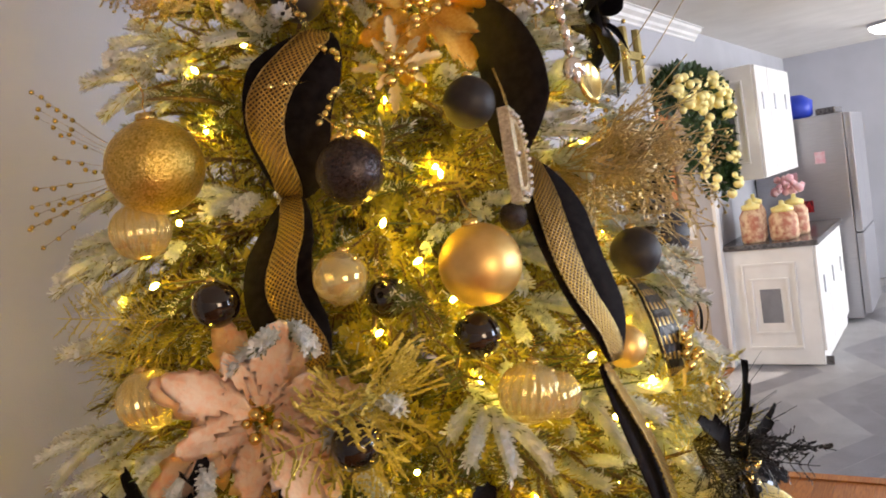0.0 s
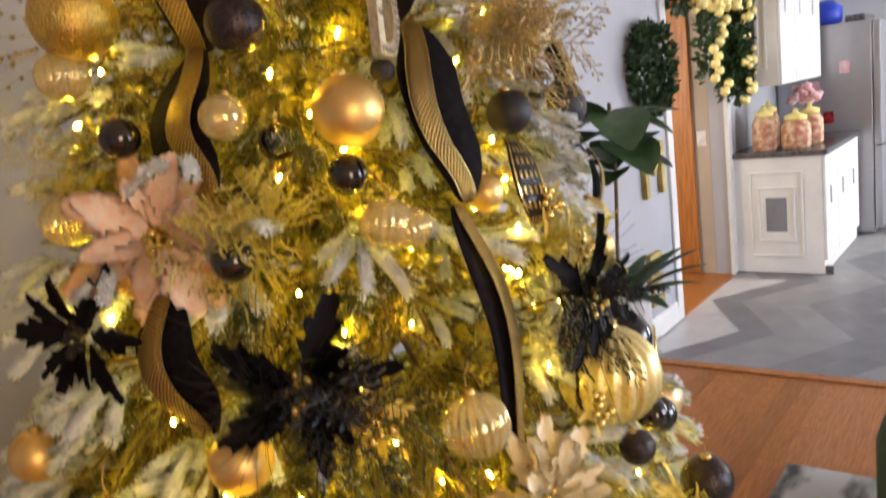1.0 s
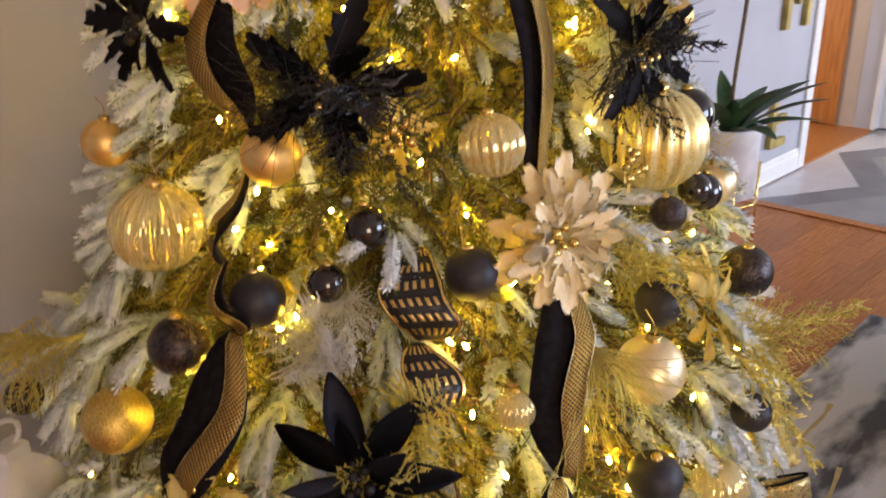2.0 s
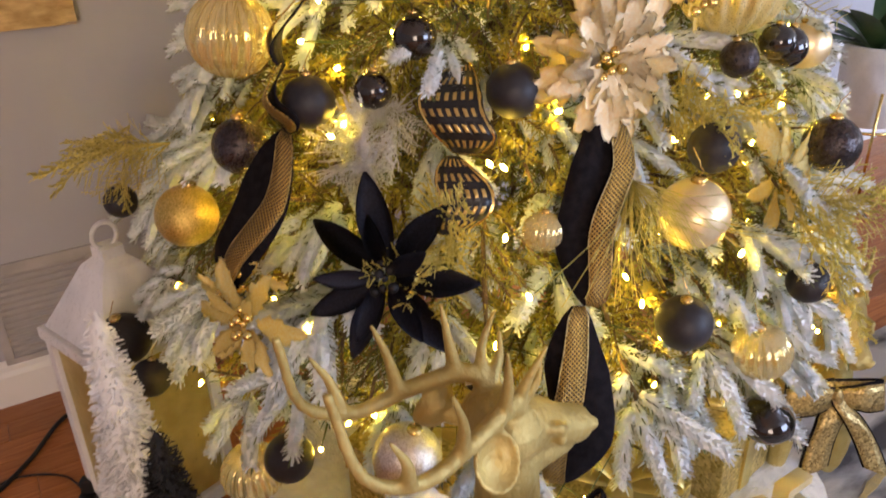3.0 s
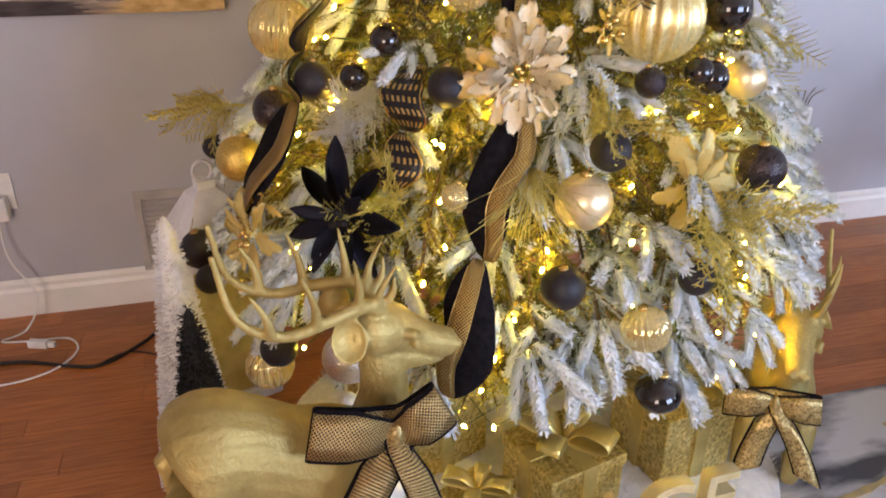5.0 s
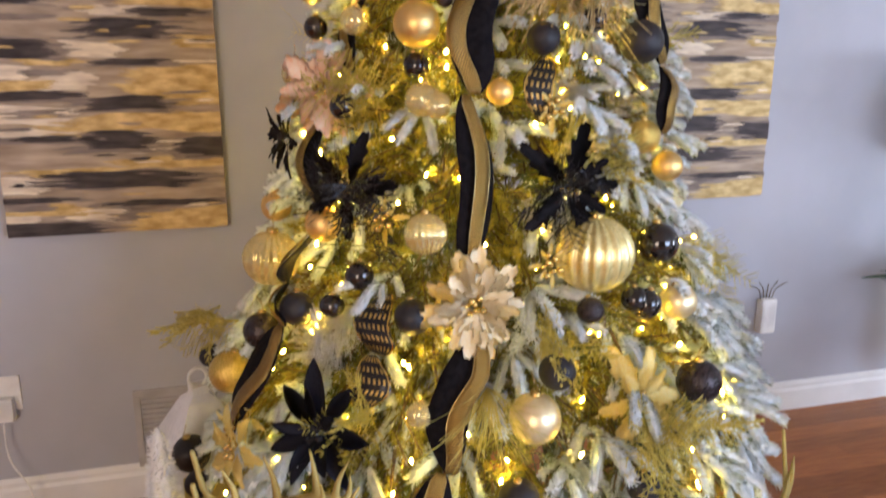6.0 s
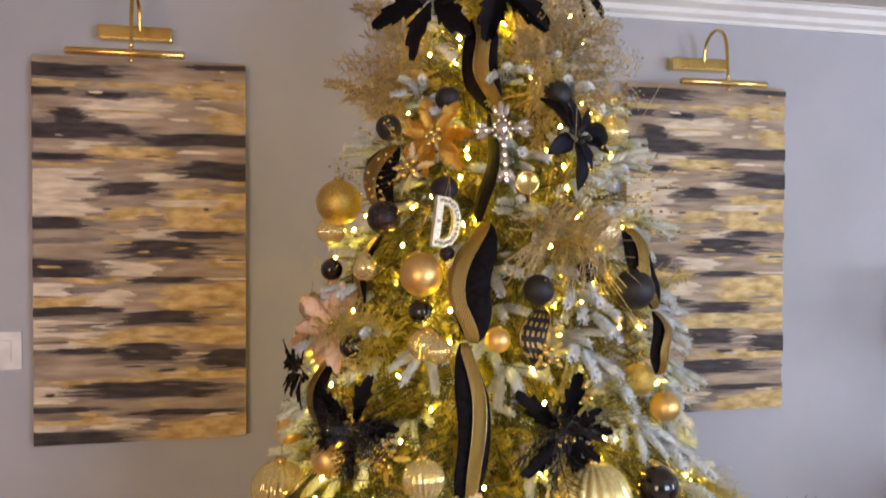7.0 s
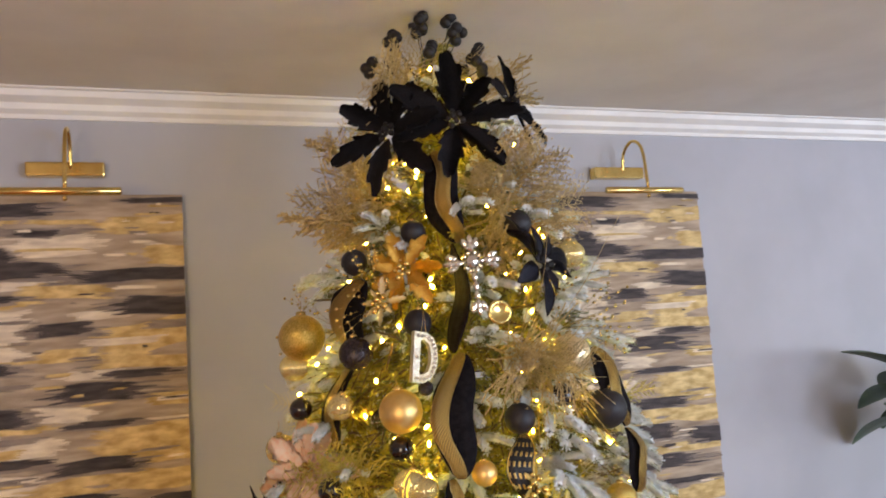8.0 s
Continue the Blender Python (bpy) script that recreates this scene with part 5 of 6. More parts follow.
# flared arms: a stem stone, then a fan of three that widens to the tip
for a, reach in ((0, 0.042), (90, 0.038), (180, 0.042), (270, 0.092)):
    arm = pose(0, 0, 0, 0, 0, a)
    for k in range(max(1, round(reach / 0.02) - 1)):
        link("gem", gem_me, cr, arm @ pose(0.031 + 0.019 * k, 0, 0) @ Matrix.Diagonal((0.021, 0.014, 0.012, 1)))
    for y in (-0.011, 0.0, 0.011):
        link("gem", gem_me, cr, arm @ pose(reach + (0.006 if y == 0 else 0.0), y, 0, 0, 0, y * 1800) @ Matrix.Diagonal((0.026, 0.013, 0.012, 1)))
dc = tagged(empty("disc_ornament", Matrix.Translation(Vector(HU[2][:3]) + outward(HU[2], 0) * 0.03) @ facing((-0.1, -1, 0.1))), "small round gold disc ornament", "ornament")
part("disc", spin(bmesh.new(), [(0.022, -0.004), (0.026, -0.002), (0.026, 0.002), (0.020, 0.004), (0.019, 0.003)], 24), M["bead"], dc, smooth=True)


# ---- sprays and picks ----
def fern(seed, length, width, droop, material, beads=True, n=13):
    """A glittered fern frond along +x."""
    r = random.Random(seed)
    bm = bmesh.new()
    main = [Vector((length * t, 0, -droop * length * t * t)) for t in (i / 8 for i in range(9))]
    ring_tube(bm, main, [0.0022 * (1 - 0.08 * i) for i in range(9)], 5)
    for i in range(n):
        t = 0.15 + 0.83 * i / n
        p = Vector((length * t, 0, -droop * length * t * t))
        for s in (-1, 1):
            l = width * (1 - 0.75 * t) * r.uniform(0.7, 1.2)
            d = Vector((0.6, s * 0.8, r.uniform(-0.35, 0.35))).normalized()
            q = p + d * l + Vector((0, 0, -droop * l * 0.5))
            ring_tube(bm, [p, (p + q) / 2 + Vector((0, 0, 0.004)), q], [0.0012, 0.0011, 0.0007], 3)
            for u in (0.35, 0.55, 0.75, 0.95):
                c = p.lerp(q, u)
                for s2 in (-1, 1):
                    e = c + (d + Vector((r.uniform(-0.5, 0.5), s2 * 0.9, r.uniform(-0.6, 0.6)))).normalized() * l * 0.22
                    w = Vector((0, 0, 0.0014))
                    bm.faces.new([bm.verts.new(v) for v in (c - w, c + w, e + w * 1.4, e - w * 1.4)])
                    if beads:
                        k = r.uniform(0.0016, 0.0030)
                        q6 = [bm.verts.new(e + Vector(v) * k) for v in ((1, 0, 0), (0, 1, 0), (-1, 0, 0), (0, -1, 0), (0, 0, 1), (0, 0, -1))]
                        for g in range(4):
                            bm.faces.new((q6[g], q6[(g + 1) % 4], q6[4]))
                            bm.faces.new((q6[(g + 1) % 4], q6[g], q6[5]))
    return to_mesh("frond", bm, M[material], smooth=False)


ferns = [fern(k, 0.24, 0.10, 0.25, "spray", False) for k in range(3)]
puffs = [fern(10 + k, 0.20, 0.15, 0.1, "champspray", n=12) for k in range(3)]
grass = bmesh.new()
rg = random.Random(5)
for k in range(46):
    a, b = rg.gauss(0, 0.38), rg.gauss(0.1, 0.3)
    l = rg.uniform(0.14, 0.26)
    ring_tube(grass, smooth_path([(0, 0, 0), (l * 0.5, l * 0.5 * a, l * 0.5 * b + 0.015), (l, l * a * 1.3, l * b - 0.04)], 3), 0.0010, 3)
grass_me = to_mesh("blades", grass, M["champspray"])
gold_grass = grass_me.copy()
gold_grass.materials.clear()
gold_grass.materials.append(M["spray"])
black_grass = grass_me.copy()
black_grass.materials.clear()
black_grass.materials.append(M["satinblack"])


def spray(p, meshes, n, label, lift=0.2, fan=28, scale=1.0, back=0.05, seed=0):
    r = random.Random(seed + int(p[0] * 1000))
    o = outward(p, lift)
    s = tagged(empty("glitter_spray", Matrix.Translation(Vector(p[:3]) - o * back) @ facing(o) @ pose(0, 0, 0, 0, -90, 0)), label, "artificial spray")
    for k in range(n):
        link("frond", meshes[k % len(meshes)], s, pose(0, 0, 0, r.uniform(0, 360), 0, 0) @ pose(0, 0, 0, 0, r.uniform(-fan, fan), r.uniform(-fan, fan)) @ Matrix.Scale(scale * r.uniform(0.75, 1.2), 4))
    return s


SP = [(2.041, 0.769, 1.984), (2.421, 0.502, 1.973), (2.777, 0.468, 0.982), (1.935, 0.300, 0.785), (1.611, 0.794, 0.805), (2.449, 0.137, 0.771), (2.335, 0.365, 1.593), (1.981, 0.945, 1.698), (1.943, 0.970, 1.430), (1.956, 0.498, 1.369), (2.380, 0.298, 1.251), (2.686, 0.552, 1.477), (1.913, 0.867, 1.481), (2.280, 0.186, 0.926), (1.587, 0.893, 0.785)]
spray(SP[0], puffs, 12, "fine champagne glitter spray near the tree's top", 0.25, 62, 1.05, 0.12)
spray(SP[1], puffs, 13, "fine champagne glitter spray under the black flowers", 0.35, 62, 1.1, 0.12)
spray((2.17, 0.64, 2.24), puffs, 4, "champagne twig spray beside the tree's topper", 0.9, 45, 0.9)
spray((2.41, 0.66, 2.25), puffs, 4, "champagne twig spray on the tree's topper", 1.2, 45, 0.9)
for i, n_, lift, sc in ((2, 4, -0.7, 0.8), (3, 6, 0.2, 0.7), (4, 4, -0.3, 0.75), (5, 6, 0.0, 0.85), (9, 6, 0.2, 0.75), (10, 5, -0.3, 0.7), (11, 2, 0.0, 0.6), (13, 5, -0.2, 0.7), (14, 3, -0.8, 0.7)):
    spray(SP[i], ferns, n_, "gold glitter fern spray tucked in the branches", lift, 30, sc, 0.03 if i in (3, 5) else 0.10, i)
spray(SP[6], [grass_me, puffs[0]], 6, "soft champagne feather spray on the tree", -0.05, 22, 0.95, 0.08)
spray(SP[8], [gold_grass], 2, "wispy gold grass spray at the tree's side", -0.1, 12, 0.6, 0.13)
spray(SP[12], [ferns[2], ferns[0]], 2, "wispy gold grass and fern spray", 0.1, 20, 0.6, 0.12)
black_ferns = [me_.copy() for me_ in ferns]
for me_ in black_ferns:
    me_.materials.clear()
    me_.materials.append(M["satinblack"])
for i in (4, 6):
    spray(PO[i], black_ferns, 7, "black glitter fern spray round the black flower", -0.3, 60, 0.62, 0.02, i)
spray((PO[4][0] - 0.05, PO[4][1], PO[4][2]), [black_grass], 6, "black wire grass spray by the black flower", 0.1, 50, 0.42, 0.03)
spray((PO[6][0] + 0.05, PO[6][1], PO[6][2]), [black_grass, ferns[1]], 3, "black and gold grass spray on the tree", 0.0, 35, 0.5, 0.04)
spray((2.13, 0.16, 0.86), [gold_grass], 2, "drooping gold wire spray on a low branch", -0.7, 14, 0.62, 0.02)

silver = [me_.copy() for me_ in puffs]
for me_ in silver:
    me_.materials.clear()
    me_.materials.append(M["silverspray"])
for k, p in enumerate([(1.851, 0.399, 0.895), (1.888, 0.374, 0.927), (1.897, 0.381, 0.951), (2.354, 0.323, 1.394), (2.278, 0.277, 1.173), (1.850, 0.391, 0.887), (2.455, 0.331, 1.333)]):
    spray(p, silver, 4, "silvery glitter twig spray among the branches", -0.2, 40, 0.42, 0.05, k)

bead_me = bmesh.new()
for k in range(16):
    a, b = rg.gauss(0, 0.4), rg.gauss(0, 0.4)
    l = rg.uniform(0.10, 0.22)
    e = Vector((l, l * a, l * b))
    ring_tube(bead_me, [(0, 0, 0), e * 0.5 + Vector((0, 0, 0.006)), e], 0.0005, 3)
    for u in (1.0, 0.86, 0.72):
        bmesh.ops.create_icosphere(bead_me, subdivisions=1, radius=0.0055, matrix=Matrix.Translation(e * u + Vector((0, 0, 0.005 * (u < 1)))))
bead_pick = to_mesh("beads", bead_me, M["bead"])
for p, l in ((SP[7], 0.2), ((2.02, 0.52, 1.74), 0.1), ((2.40, 0.40, 1.70), 0.2), ((2.56, 0.47, 1.66), 0.1)):
    spray(p, [bead_pick], 1, "gold bead pick on thin wire stems", l, 4, 0.6, 0.08)
top = tagged(empty("berry_topper", pose(2.285, 0.72, 2.215)), "black berry and gold twig topper on the tree", "tree topper")
for k in range(15):
    a = k * 2.4
    f = (1.15 - k / 20)
    e = Vector((0.150 * math.sin(a) * f, 0.09 * math.cos(a) * f, 0.085 + 0.0112 * k))
    sb = part("stem", ring_tube(bmesh.new(), [(0, 0, 0), e * 0.6 + Vector((0, 0, 0.01)), e], 0.0014, 4), M["blackberry"], top)
    for j in range(3):
        bm = bmesh.new()
        bmesh.ops.create_icosphere(bm, subdivisions=2, radius=0.0155)
        part("berry", bm, M["blackberry"], sb, smooth=True, m=Matrix.Translation(e + Vector((rg.uniform(-0.016, 0.016), rg.uniform(-0.012, 0.012), 0.012 * j - 0.01))))

# ---- under the tree ----
skirt = bmesh.new()
rows = []
for i in range(13):
    t = i / 12
    row = []
    for k in range(72):
        a = 2 * math.pi * k / 72
        R_ = 0.60 * (1 + 0.02 * math.sin(5 * a) + 0.015 * math.sin(9 * a + 1))
        p = Vector((R_ * t * math.cos(a), R_ * t * math.sin(a), 0))
        h = 0.050 * (1 - t ** 8) + 0.012 * noise.noise(p * 9) * (1 - t) + 0.006 * noise.noise(p * 30)
        row.append(skirt.verts.new((p.x, p.y, max(0.013, h + 0.013))))
    rows.append(row)
for a, b in zip(rows, rows[1:]):
    for k in range(72):
        skirt.faces.new((a[k], b[k], b[(k + 1) % 72], a[(k + 1) % 72]))
bmesh.ops.remove_doubles(skirt, verts=skirt.verts[:], dist=0.0005)
sk = tagged(part("tree_skirt", skirt, M["fluff"], None, smooth=True, m=pose(2.33, 0.565, 0)), "white plush round skirt spread under the tree", "tree skirt")
fz = bmesh.new()
rf = random.Random(8)
for k in range(15000):
    a, rr = rf.uniform(0, 6.283), 0.60 * math.sqrt(rf.uniform(0.25, 1.0))
    t = rr / 0.6
    p = Vector((rr * math.cos(a), rr * math.sin(a), 0.010 + 0.050 * (1 - t ** 8)))
    d = Vector((math.cos(a) * t * 0.8 + rf.gauss(0, 0.4), math.sin(a) * t * 0.8 + rf.gauss(0, 0.4), 1.0)).normalized() * rf.uniform(0.009, 0.022)
    s = d.cross(Vector((rf.gauss(0, 1), rf.gauss(0, 1), 0.1))).normalized() * 0.0012
    fz.faces.new([fz.verts.new(v) for v in (p - s, p + s, p + d)])
tagged(part("plush_pile", fz, M["fluff"], sk), "white plush pile", kind="stuff")


def deer_mesh(low=0.0):
    """A stag in cast gold, nose to +x, all one body; low: how far it kneels on folded legs."""
    bm = bmesh.new()
    ring_tube(bm, smooth_path([(-0.150, 0, 0.462), (-0.13, 0, 0.47), (-0.07, 0, 0.468), (0.02, 0, 0.430), (0.10, 0, 0.412), (0.15, 0, 0.410), (0.180, 0, 0.415)], 4), [0.03, 0.052, 0.068, 0.079, 0.084] + [0.087, 0.087, 0.085, 0.081, 0.078] + [0.076, 0.075, 0.076, 0.078, 0.08] + [0.08, 0.078, 0.075, 0.071, 0.066] + [0.06, 0.052, 0.044, 0.034, 0.02], 18)
    ring_tube(bm, smooth_path([(0.150, 0, 0.42), (0.167, 0, 0.485), (0.170, 0, 0.54), (0.164, 0, 0.60)], 4), [0.058, 0.055, 0.052, 0.050, 0.048, 0.044, 0.041, 0.039, 0.038, 0.037, 0.037, 0.036, 0.034], 16)
    ring_tube(bm, smooth_path([(0.122, 0, 0.622), (0.155, 0, 0.628), (0.205, 0, 0.612), (0.255, 0, 0.588), (0.290, 0, 0.578)], 4), [0.022, 0.037, 0.045, 0.049, 0.050, 0.048, 0.044, 0.039, 0.035, 0.031, 0.028, 0.0265, 0.026, 0.026, 0.025, 0.022, 0.012], 18, squash=0.88)
    ring_tube(bm, smooth_path([(0.160, 0, 0.590), (0.205, 0, 0.574), (0.270, 0, 0.560)], 4), [0.032, 0.033, 0.032, 0.029, 0.025, 0.021, 0.017, 0.014, 0.008], 14)
    for s in (-1, 1):
        # ear: an oval cup, open to the side
        ear = spin(bmesh.new(), [(0.001, -0.013), (0.016, -0.010), (0.025, 0.0), (0.029, 0.010), (0.026, 0.012), (0.021, 0.005), (0.012, -0.001), (0.001, -0.003)], 20)
        ear.transform(Matrix.Translation((0.108, s * 0.050, 0.640)) @ facing((-0.10, s, 0.42)) @ Matrix.Diagonal((0.95, 1.12, 1, 1)))
        cup = bpy.data.meshes.new("ear")
        ear.to_mesh(cup)
        bm.from_mesh(cup)
        bpy.data.meshes.remove(cup)
        ring_tube(bm, [(0.145, s * 0.026, 0.628), (0.128, s * 0.038, 0.634), (0.113, s * 0.046, 0.639)], [0.014, 0.014, 0.012], 12)
        # brow, eye and nostril
        ring_tube(bm, [(0.192, s * 0.036, 0.630), (0.208, s * 0.040, 0.626), (0.224, s * 0.034, 0.617)], [0.005, 0.0085, 0.005], 8)
        bmesh.ops.create_icosphere(bm, subdivisions=2, radius=0.0075, matrix=Matrix.Translation((0.212, s * 0.040, 0.611)))
        ring_tube(bm, [(0.276, s * 0.014, 0.590), (0.288, s * 0.016, 0.585), (0.293, s * 0.009, 0.577)], [0.005, 0.0085, 0.004], 8)
        # antler beam and tines
        beam = smooth_path([(0.165, s * 0.020, 0.655), (0.140, s * 0.036, 0.680), (0.080, s * 0.054, 0.676), (0.015, s * 0.062, 0.668), (-0.045, s * 0.060, 0.702), (-0.066, s * 0.050, 0.786)], 4)
        ring_tube(bm, beam, [0.0120 - 0.00036 * i for i in range(len(beam))], 10)
        for i, (h, lean) in ((2, (0.066, 0.07)), (5, (0.076, -0.02)), (9, (0.078, -0.05)), (13, (0.066, -0.06))):
            p = beam[i]
            ring_tube(bm, smooth_path([p, p + Vector((lean * 0.1, s * 0.010, h * 0.5)), p + Vector((lean * 0.4, s * 0.014, h))], 4), [0.0095, 0.0085, 0.0076, 0.0067, 0.0058, 0.005, 0.0042, 0.0034, 0.0024], 8)
        ring_tube(bm, smooth_path([(0.160, s * 0.022, 0.665), (0.180, s * 0.030, 0.690), (0.182, s * 0.034, 0.718)], 4), [0.010, 0.009, 0.008, 0.007, 0.006, 0.005, 0.0042, 0.0034, 0.0022], 8)
        # legs: thigh to hoof
        if low:
            for x in (0.09, -0.12):
                ring_tube(bm, smooth_path([(x, s * 0.045, 0.39), (x + 0.06, s * 0.06, 0.33), (x + 0.05, s * 0.06, low + 0.02), (x - 0.05, s * 0.06, low + 0.014)], 4), [0.045, 0.043, 0.04, 0.036, 0.032, 0.028, 0.025, 0.022, 0.02, 0.018, 0.016, 0.015, 0.014], 12)
            continue
        ring_tube(bm, smooth_path([(0.10, s * 0.035, 0.40), (0.105, s * 0.042, 0.29), (0.10, s * 0.042, 0.19), (0.102, s * 0.042, 0.04), (0.11, s * 0.042, 0.0)], 4), [0.045, 0.042, 0.037, 0.031, 0.026, 0.022, 0.019, 0.017, 0.017, 0.015, 0.013, 0.012, 0.012, 0.013, 0.015, 0.016, 0.018], 12)
        ring_tube(bm, smooth_path([(-0.13, s * 0.035, 0.42), (-0.135, s * 0.045, 0.32), (-0.165, s * 0.045, 0.21), (-0.15, s * 0.045, 0.05), (-0.14, s * 0.045, 0.0)], 4), [0.055, 0.054, 0.050, 0.043, 0.036, 0.029, 0.023, 0.019, 0.018, 0.016, 0.014, 0.013, 0.013, 0.013, 0.015, 0.016, 0.018], 12)
    ring_tube(bm, [(-0.155, 0, 0.485), (-0.172, 0, 0.465), (-0.175, 0, 0.425)], [0.016, 0.018, 0.006], 10)
    bm.transform(Matrix.Translation((0, 0, -low)))
    return bm


def deer(m, size, tall, label, low=0.0):
    ob = part("deer_statue", deer_mesh(low), M["mutedgold"], None, smooth=True, m=m @ Matrix.Diagonal((0.97 * size, size, tall * size, 1)))
    r = ob.modifiers.new("join", "REMESH")
    r.mode, r.voxel_size, r.use_smooth_shade = "VOXEL", 0.0031, True
    s = ob.modifiers.new("soften", "SMOOTH")
    s.factor, s.iterations = 0.5, 2
    return tagged(ob, label, "deer statue", "deer statues")


deer(pose(1.697, 0.045, 0.013, 0, 0, 3), 1.0, 1.08, "gold painted stag statue wearing a mesh bow")
deer(pose(2.86, 0.335, 0.022, 0, 0, -125), 0.95, 1.0, "kneeling gold stag statue wearing a glitter bow", 0.185)


def bow(m, size, mesh, label, level=False):
    b = tagged(empty("bow", m @ Matrix.Scale(size, 4)), label, "bow")
    def band(name, pts, w, tilt=0.0):
        ps = smooth_path(pts, 7)
        up = [Vector((math.sin(tilt), 0, math.cos(tilt)))] * len(ps)
        ws = [w * (0.55 + 0.45 * min(1, 5 * abs(i / (len(ps) - 1)))) for i in range(len(ps))]
        back = part(name, strip(ps, up, ws), M["velvet"], b, smooth=True)
        back.modifiers.new("thick", "SOLIDIFY").thickness = 0.003
        ctr = [p + Vector((0, -0.0035, 0)) for p in ps]
        front = part("mesh_face", strip(ctr, up, [q * 0.86 for q in ws]), M[mesh], back, "gold net face", smooth=True)
        front.modifiers.new("thick", "SOLIDIFY").thickness = 0.0015
        return back
    band("loop", [(0, -0.012, 0.0), (-0.05, -0.030, 0.006), (-0.104, -0.022, 0.002), (-0.112, -0.014, 0.0), (-0.10, -0.008, -0.002), (-0.05, -0.004, -0.004), (0, 0.0, 0)], 0.078, 0.06)
    band("loop", [(0, -0.012, 0.0), (0.05, -0.030, 0.0), (0.096, -0.022, -0.004), (0.102, -0.014, -0.005), (0.09, -0.008, -0.004), (0.05, -0.004, -0.002), (0, 0.0, 0)], 0.075, -0.05) if level else band("loop", [(0, -0.012, 0.0), (0.026, -0.032, 0.026), (0.055, -0.028, 0.050), (0.058, -0.014, 0.052), (0.028, -0.004, 0.02), (0, 0.0, 0)], 0.070, -0.62)
    band("tail", [(0, -0.012, 0.0), (-0.02, -0.03, -0.05), (-0.04, -0.03, -0.11), (-0.055, -0.035, -0.17)], 0.074, 1.25)
    band("tail", [(0, -0.014, 0.0), (0.03, -0.035, -0.05), (0.06, -0.035, -0.11), (0.085, -0.04, -0.18)], 0.074, -1.1)
    kn = bmesh.new()
    bmesh.ops.create_uvsphere(kn, u_segments=16, v_segments=10, radius=0.018, matrix=Matrix.Translation((0, -0.018, 0)) @ Matrix.Diagonal((0.75, 0.6, 1.3, 1)))
    part("knot", kn, M["bronze"], b, smooth=True)
    return b


bow(pose(1.860, -0.03, 0.558, -10, 8, -6), 1.08, "bowmesh", "black ribbon bow with gold net face on the stag")
bow(pose(2.695, 0.150, 0.318, -10, -4, -30), 0.86, "bronze", "gold glitter bow with black edges on the kneeling stag", True)


def gift(m, w, d, h, label):
    g = tagged(empty("gift_box", m), label, "gift box", "gifts under the tree")
    part("box_body", boxed(-w / 2, w / 2, -d / 2, d / 2, 0, h * 0.74, 0.003), M["boxgold"], g)
    part("lid", boxed(-w / 2 - 0.004, w / 2 + 0.004, -d / 2 - 0.004, d / 2 + 0.004, h * 0.742, h, 0.004), M["boxgold"], g)
    part("band", boxed(-0.018, 0.018, -d / 2 - 0.006, d / 2 + 0.006, 0.001, h + 0.002, 0.001), M["satingold"], g, "satin gold band")
    part("band", boxed(-w / 2 - 0.007, w / 2 + 0.007, -0.018, 0.018, 0.001, h + 0.003, 0.001), M["satingold"], g, "satin gold band")
    for k in range(4):
        a = k * math.pi / 2 + 0.5
        c, s, q = math.cos(a), math.sin(a), (0.9 if w > 0.15 else 0.6) * (1 if k % 2 else 0.8)
        ps = smooth_path([(0, 0, h + 0.006), (0.05 * q * c, 0.05 * q * s, h + 0.06 * q), (0.11 * q * c, 0.11 * q * s, h + 0.062 * q), (0.118 * q * c, 0.118 * q * s, h + 0.035 * q), (0.05 * q * c, 0.05 * q * s, h + 0.014), (0, 0, h + 0.008)], 6)
        lp = part("bow_loop", strip(ps, [Vector((-s, c, 0))] * len(ps), [q * (0.03 + 0.042 * math.sin(math.pi * i_ / (len(ps) - 1))) for i_ in range(len(ps))]), M["satingold"], g, "satin gold bow loop", smooth=True)
        lp.modifiers.new("thick", "SOLIDIFY").thickness = 0.001
    return g


gift(pose(2.295, 0.285, 0.062, 0, 0, 14), 0.19, 0.18, 0.125, "gold glitter gift box with a satin bow")
gift(pose(2.59, 0.335, 0.06, 0, 0, 10), 0.20, 0.19, 0.185, "larger gold glitter gift box with satin ribbon")
gift(pose(2.085, 0.24, 0.062, 0, 0, 30), 0.11, 0.11, 0.075, "small gold glitter gift box beside the sign")
gift(pose(2.44, 0.72, 0.06, 0, 0, 20), 0.24, 0.2, 0.16, "gold wrapped gift box far under the tree")
gift(pose(2.02, 0.50, 0.062, 0, 0, 24), 0.24, 0.22, 0.24, "tall gold glitter gift box behind the stag")

sign = tagged(empty("letter_sign", pose(2.325, 0.108, 0.056, 0, 0, 3)), "standing gold word sign on the white skirt", "sign")
for i, chh in enumerate("PEACE"):
    cu = bpy.data.curves.new("sign_letter", "FONT")
    cu.body, cu.size, cu.extrude, cu.bevel_depth, cu.align_x = chh, 0.185, 0.015, 0.001, "CENTER"
    cu.materials.append(M["letter"])
    ob = new("letter", cu)
    ob.parent = sign
    ob.matrix_basis = pose(-0.25 + 0.125 * i, 0, 0.004, 90, 0, 0)
part("foot_bar", boxed(-0.31, 0.31, -0.02, 0.02, 0.0, 0.006, 0.002), M["satingold"], sign)
card = tagged(empty("gift_card", pose(2.43, 0.03, 0.075, 8, 0, 10)), "red and black plaid card with white lines", "card")
part("card_sheet", boxed(-0.055, 0.055, -0.04, 0.04, 0, 0.004, 0.001), M["plaid"], card)
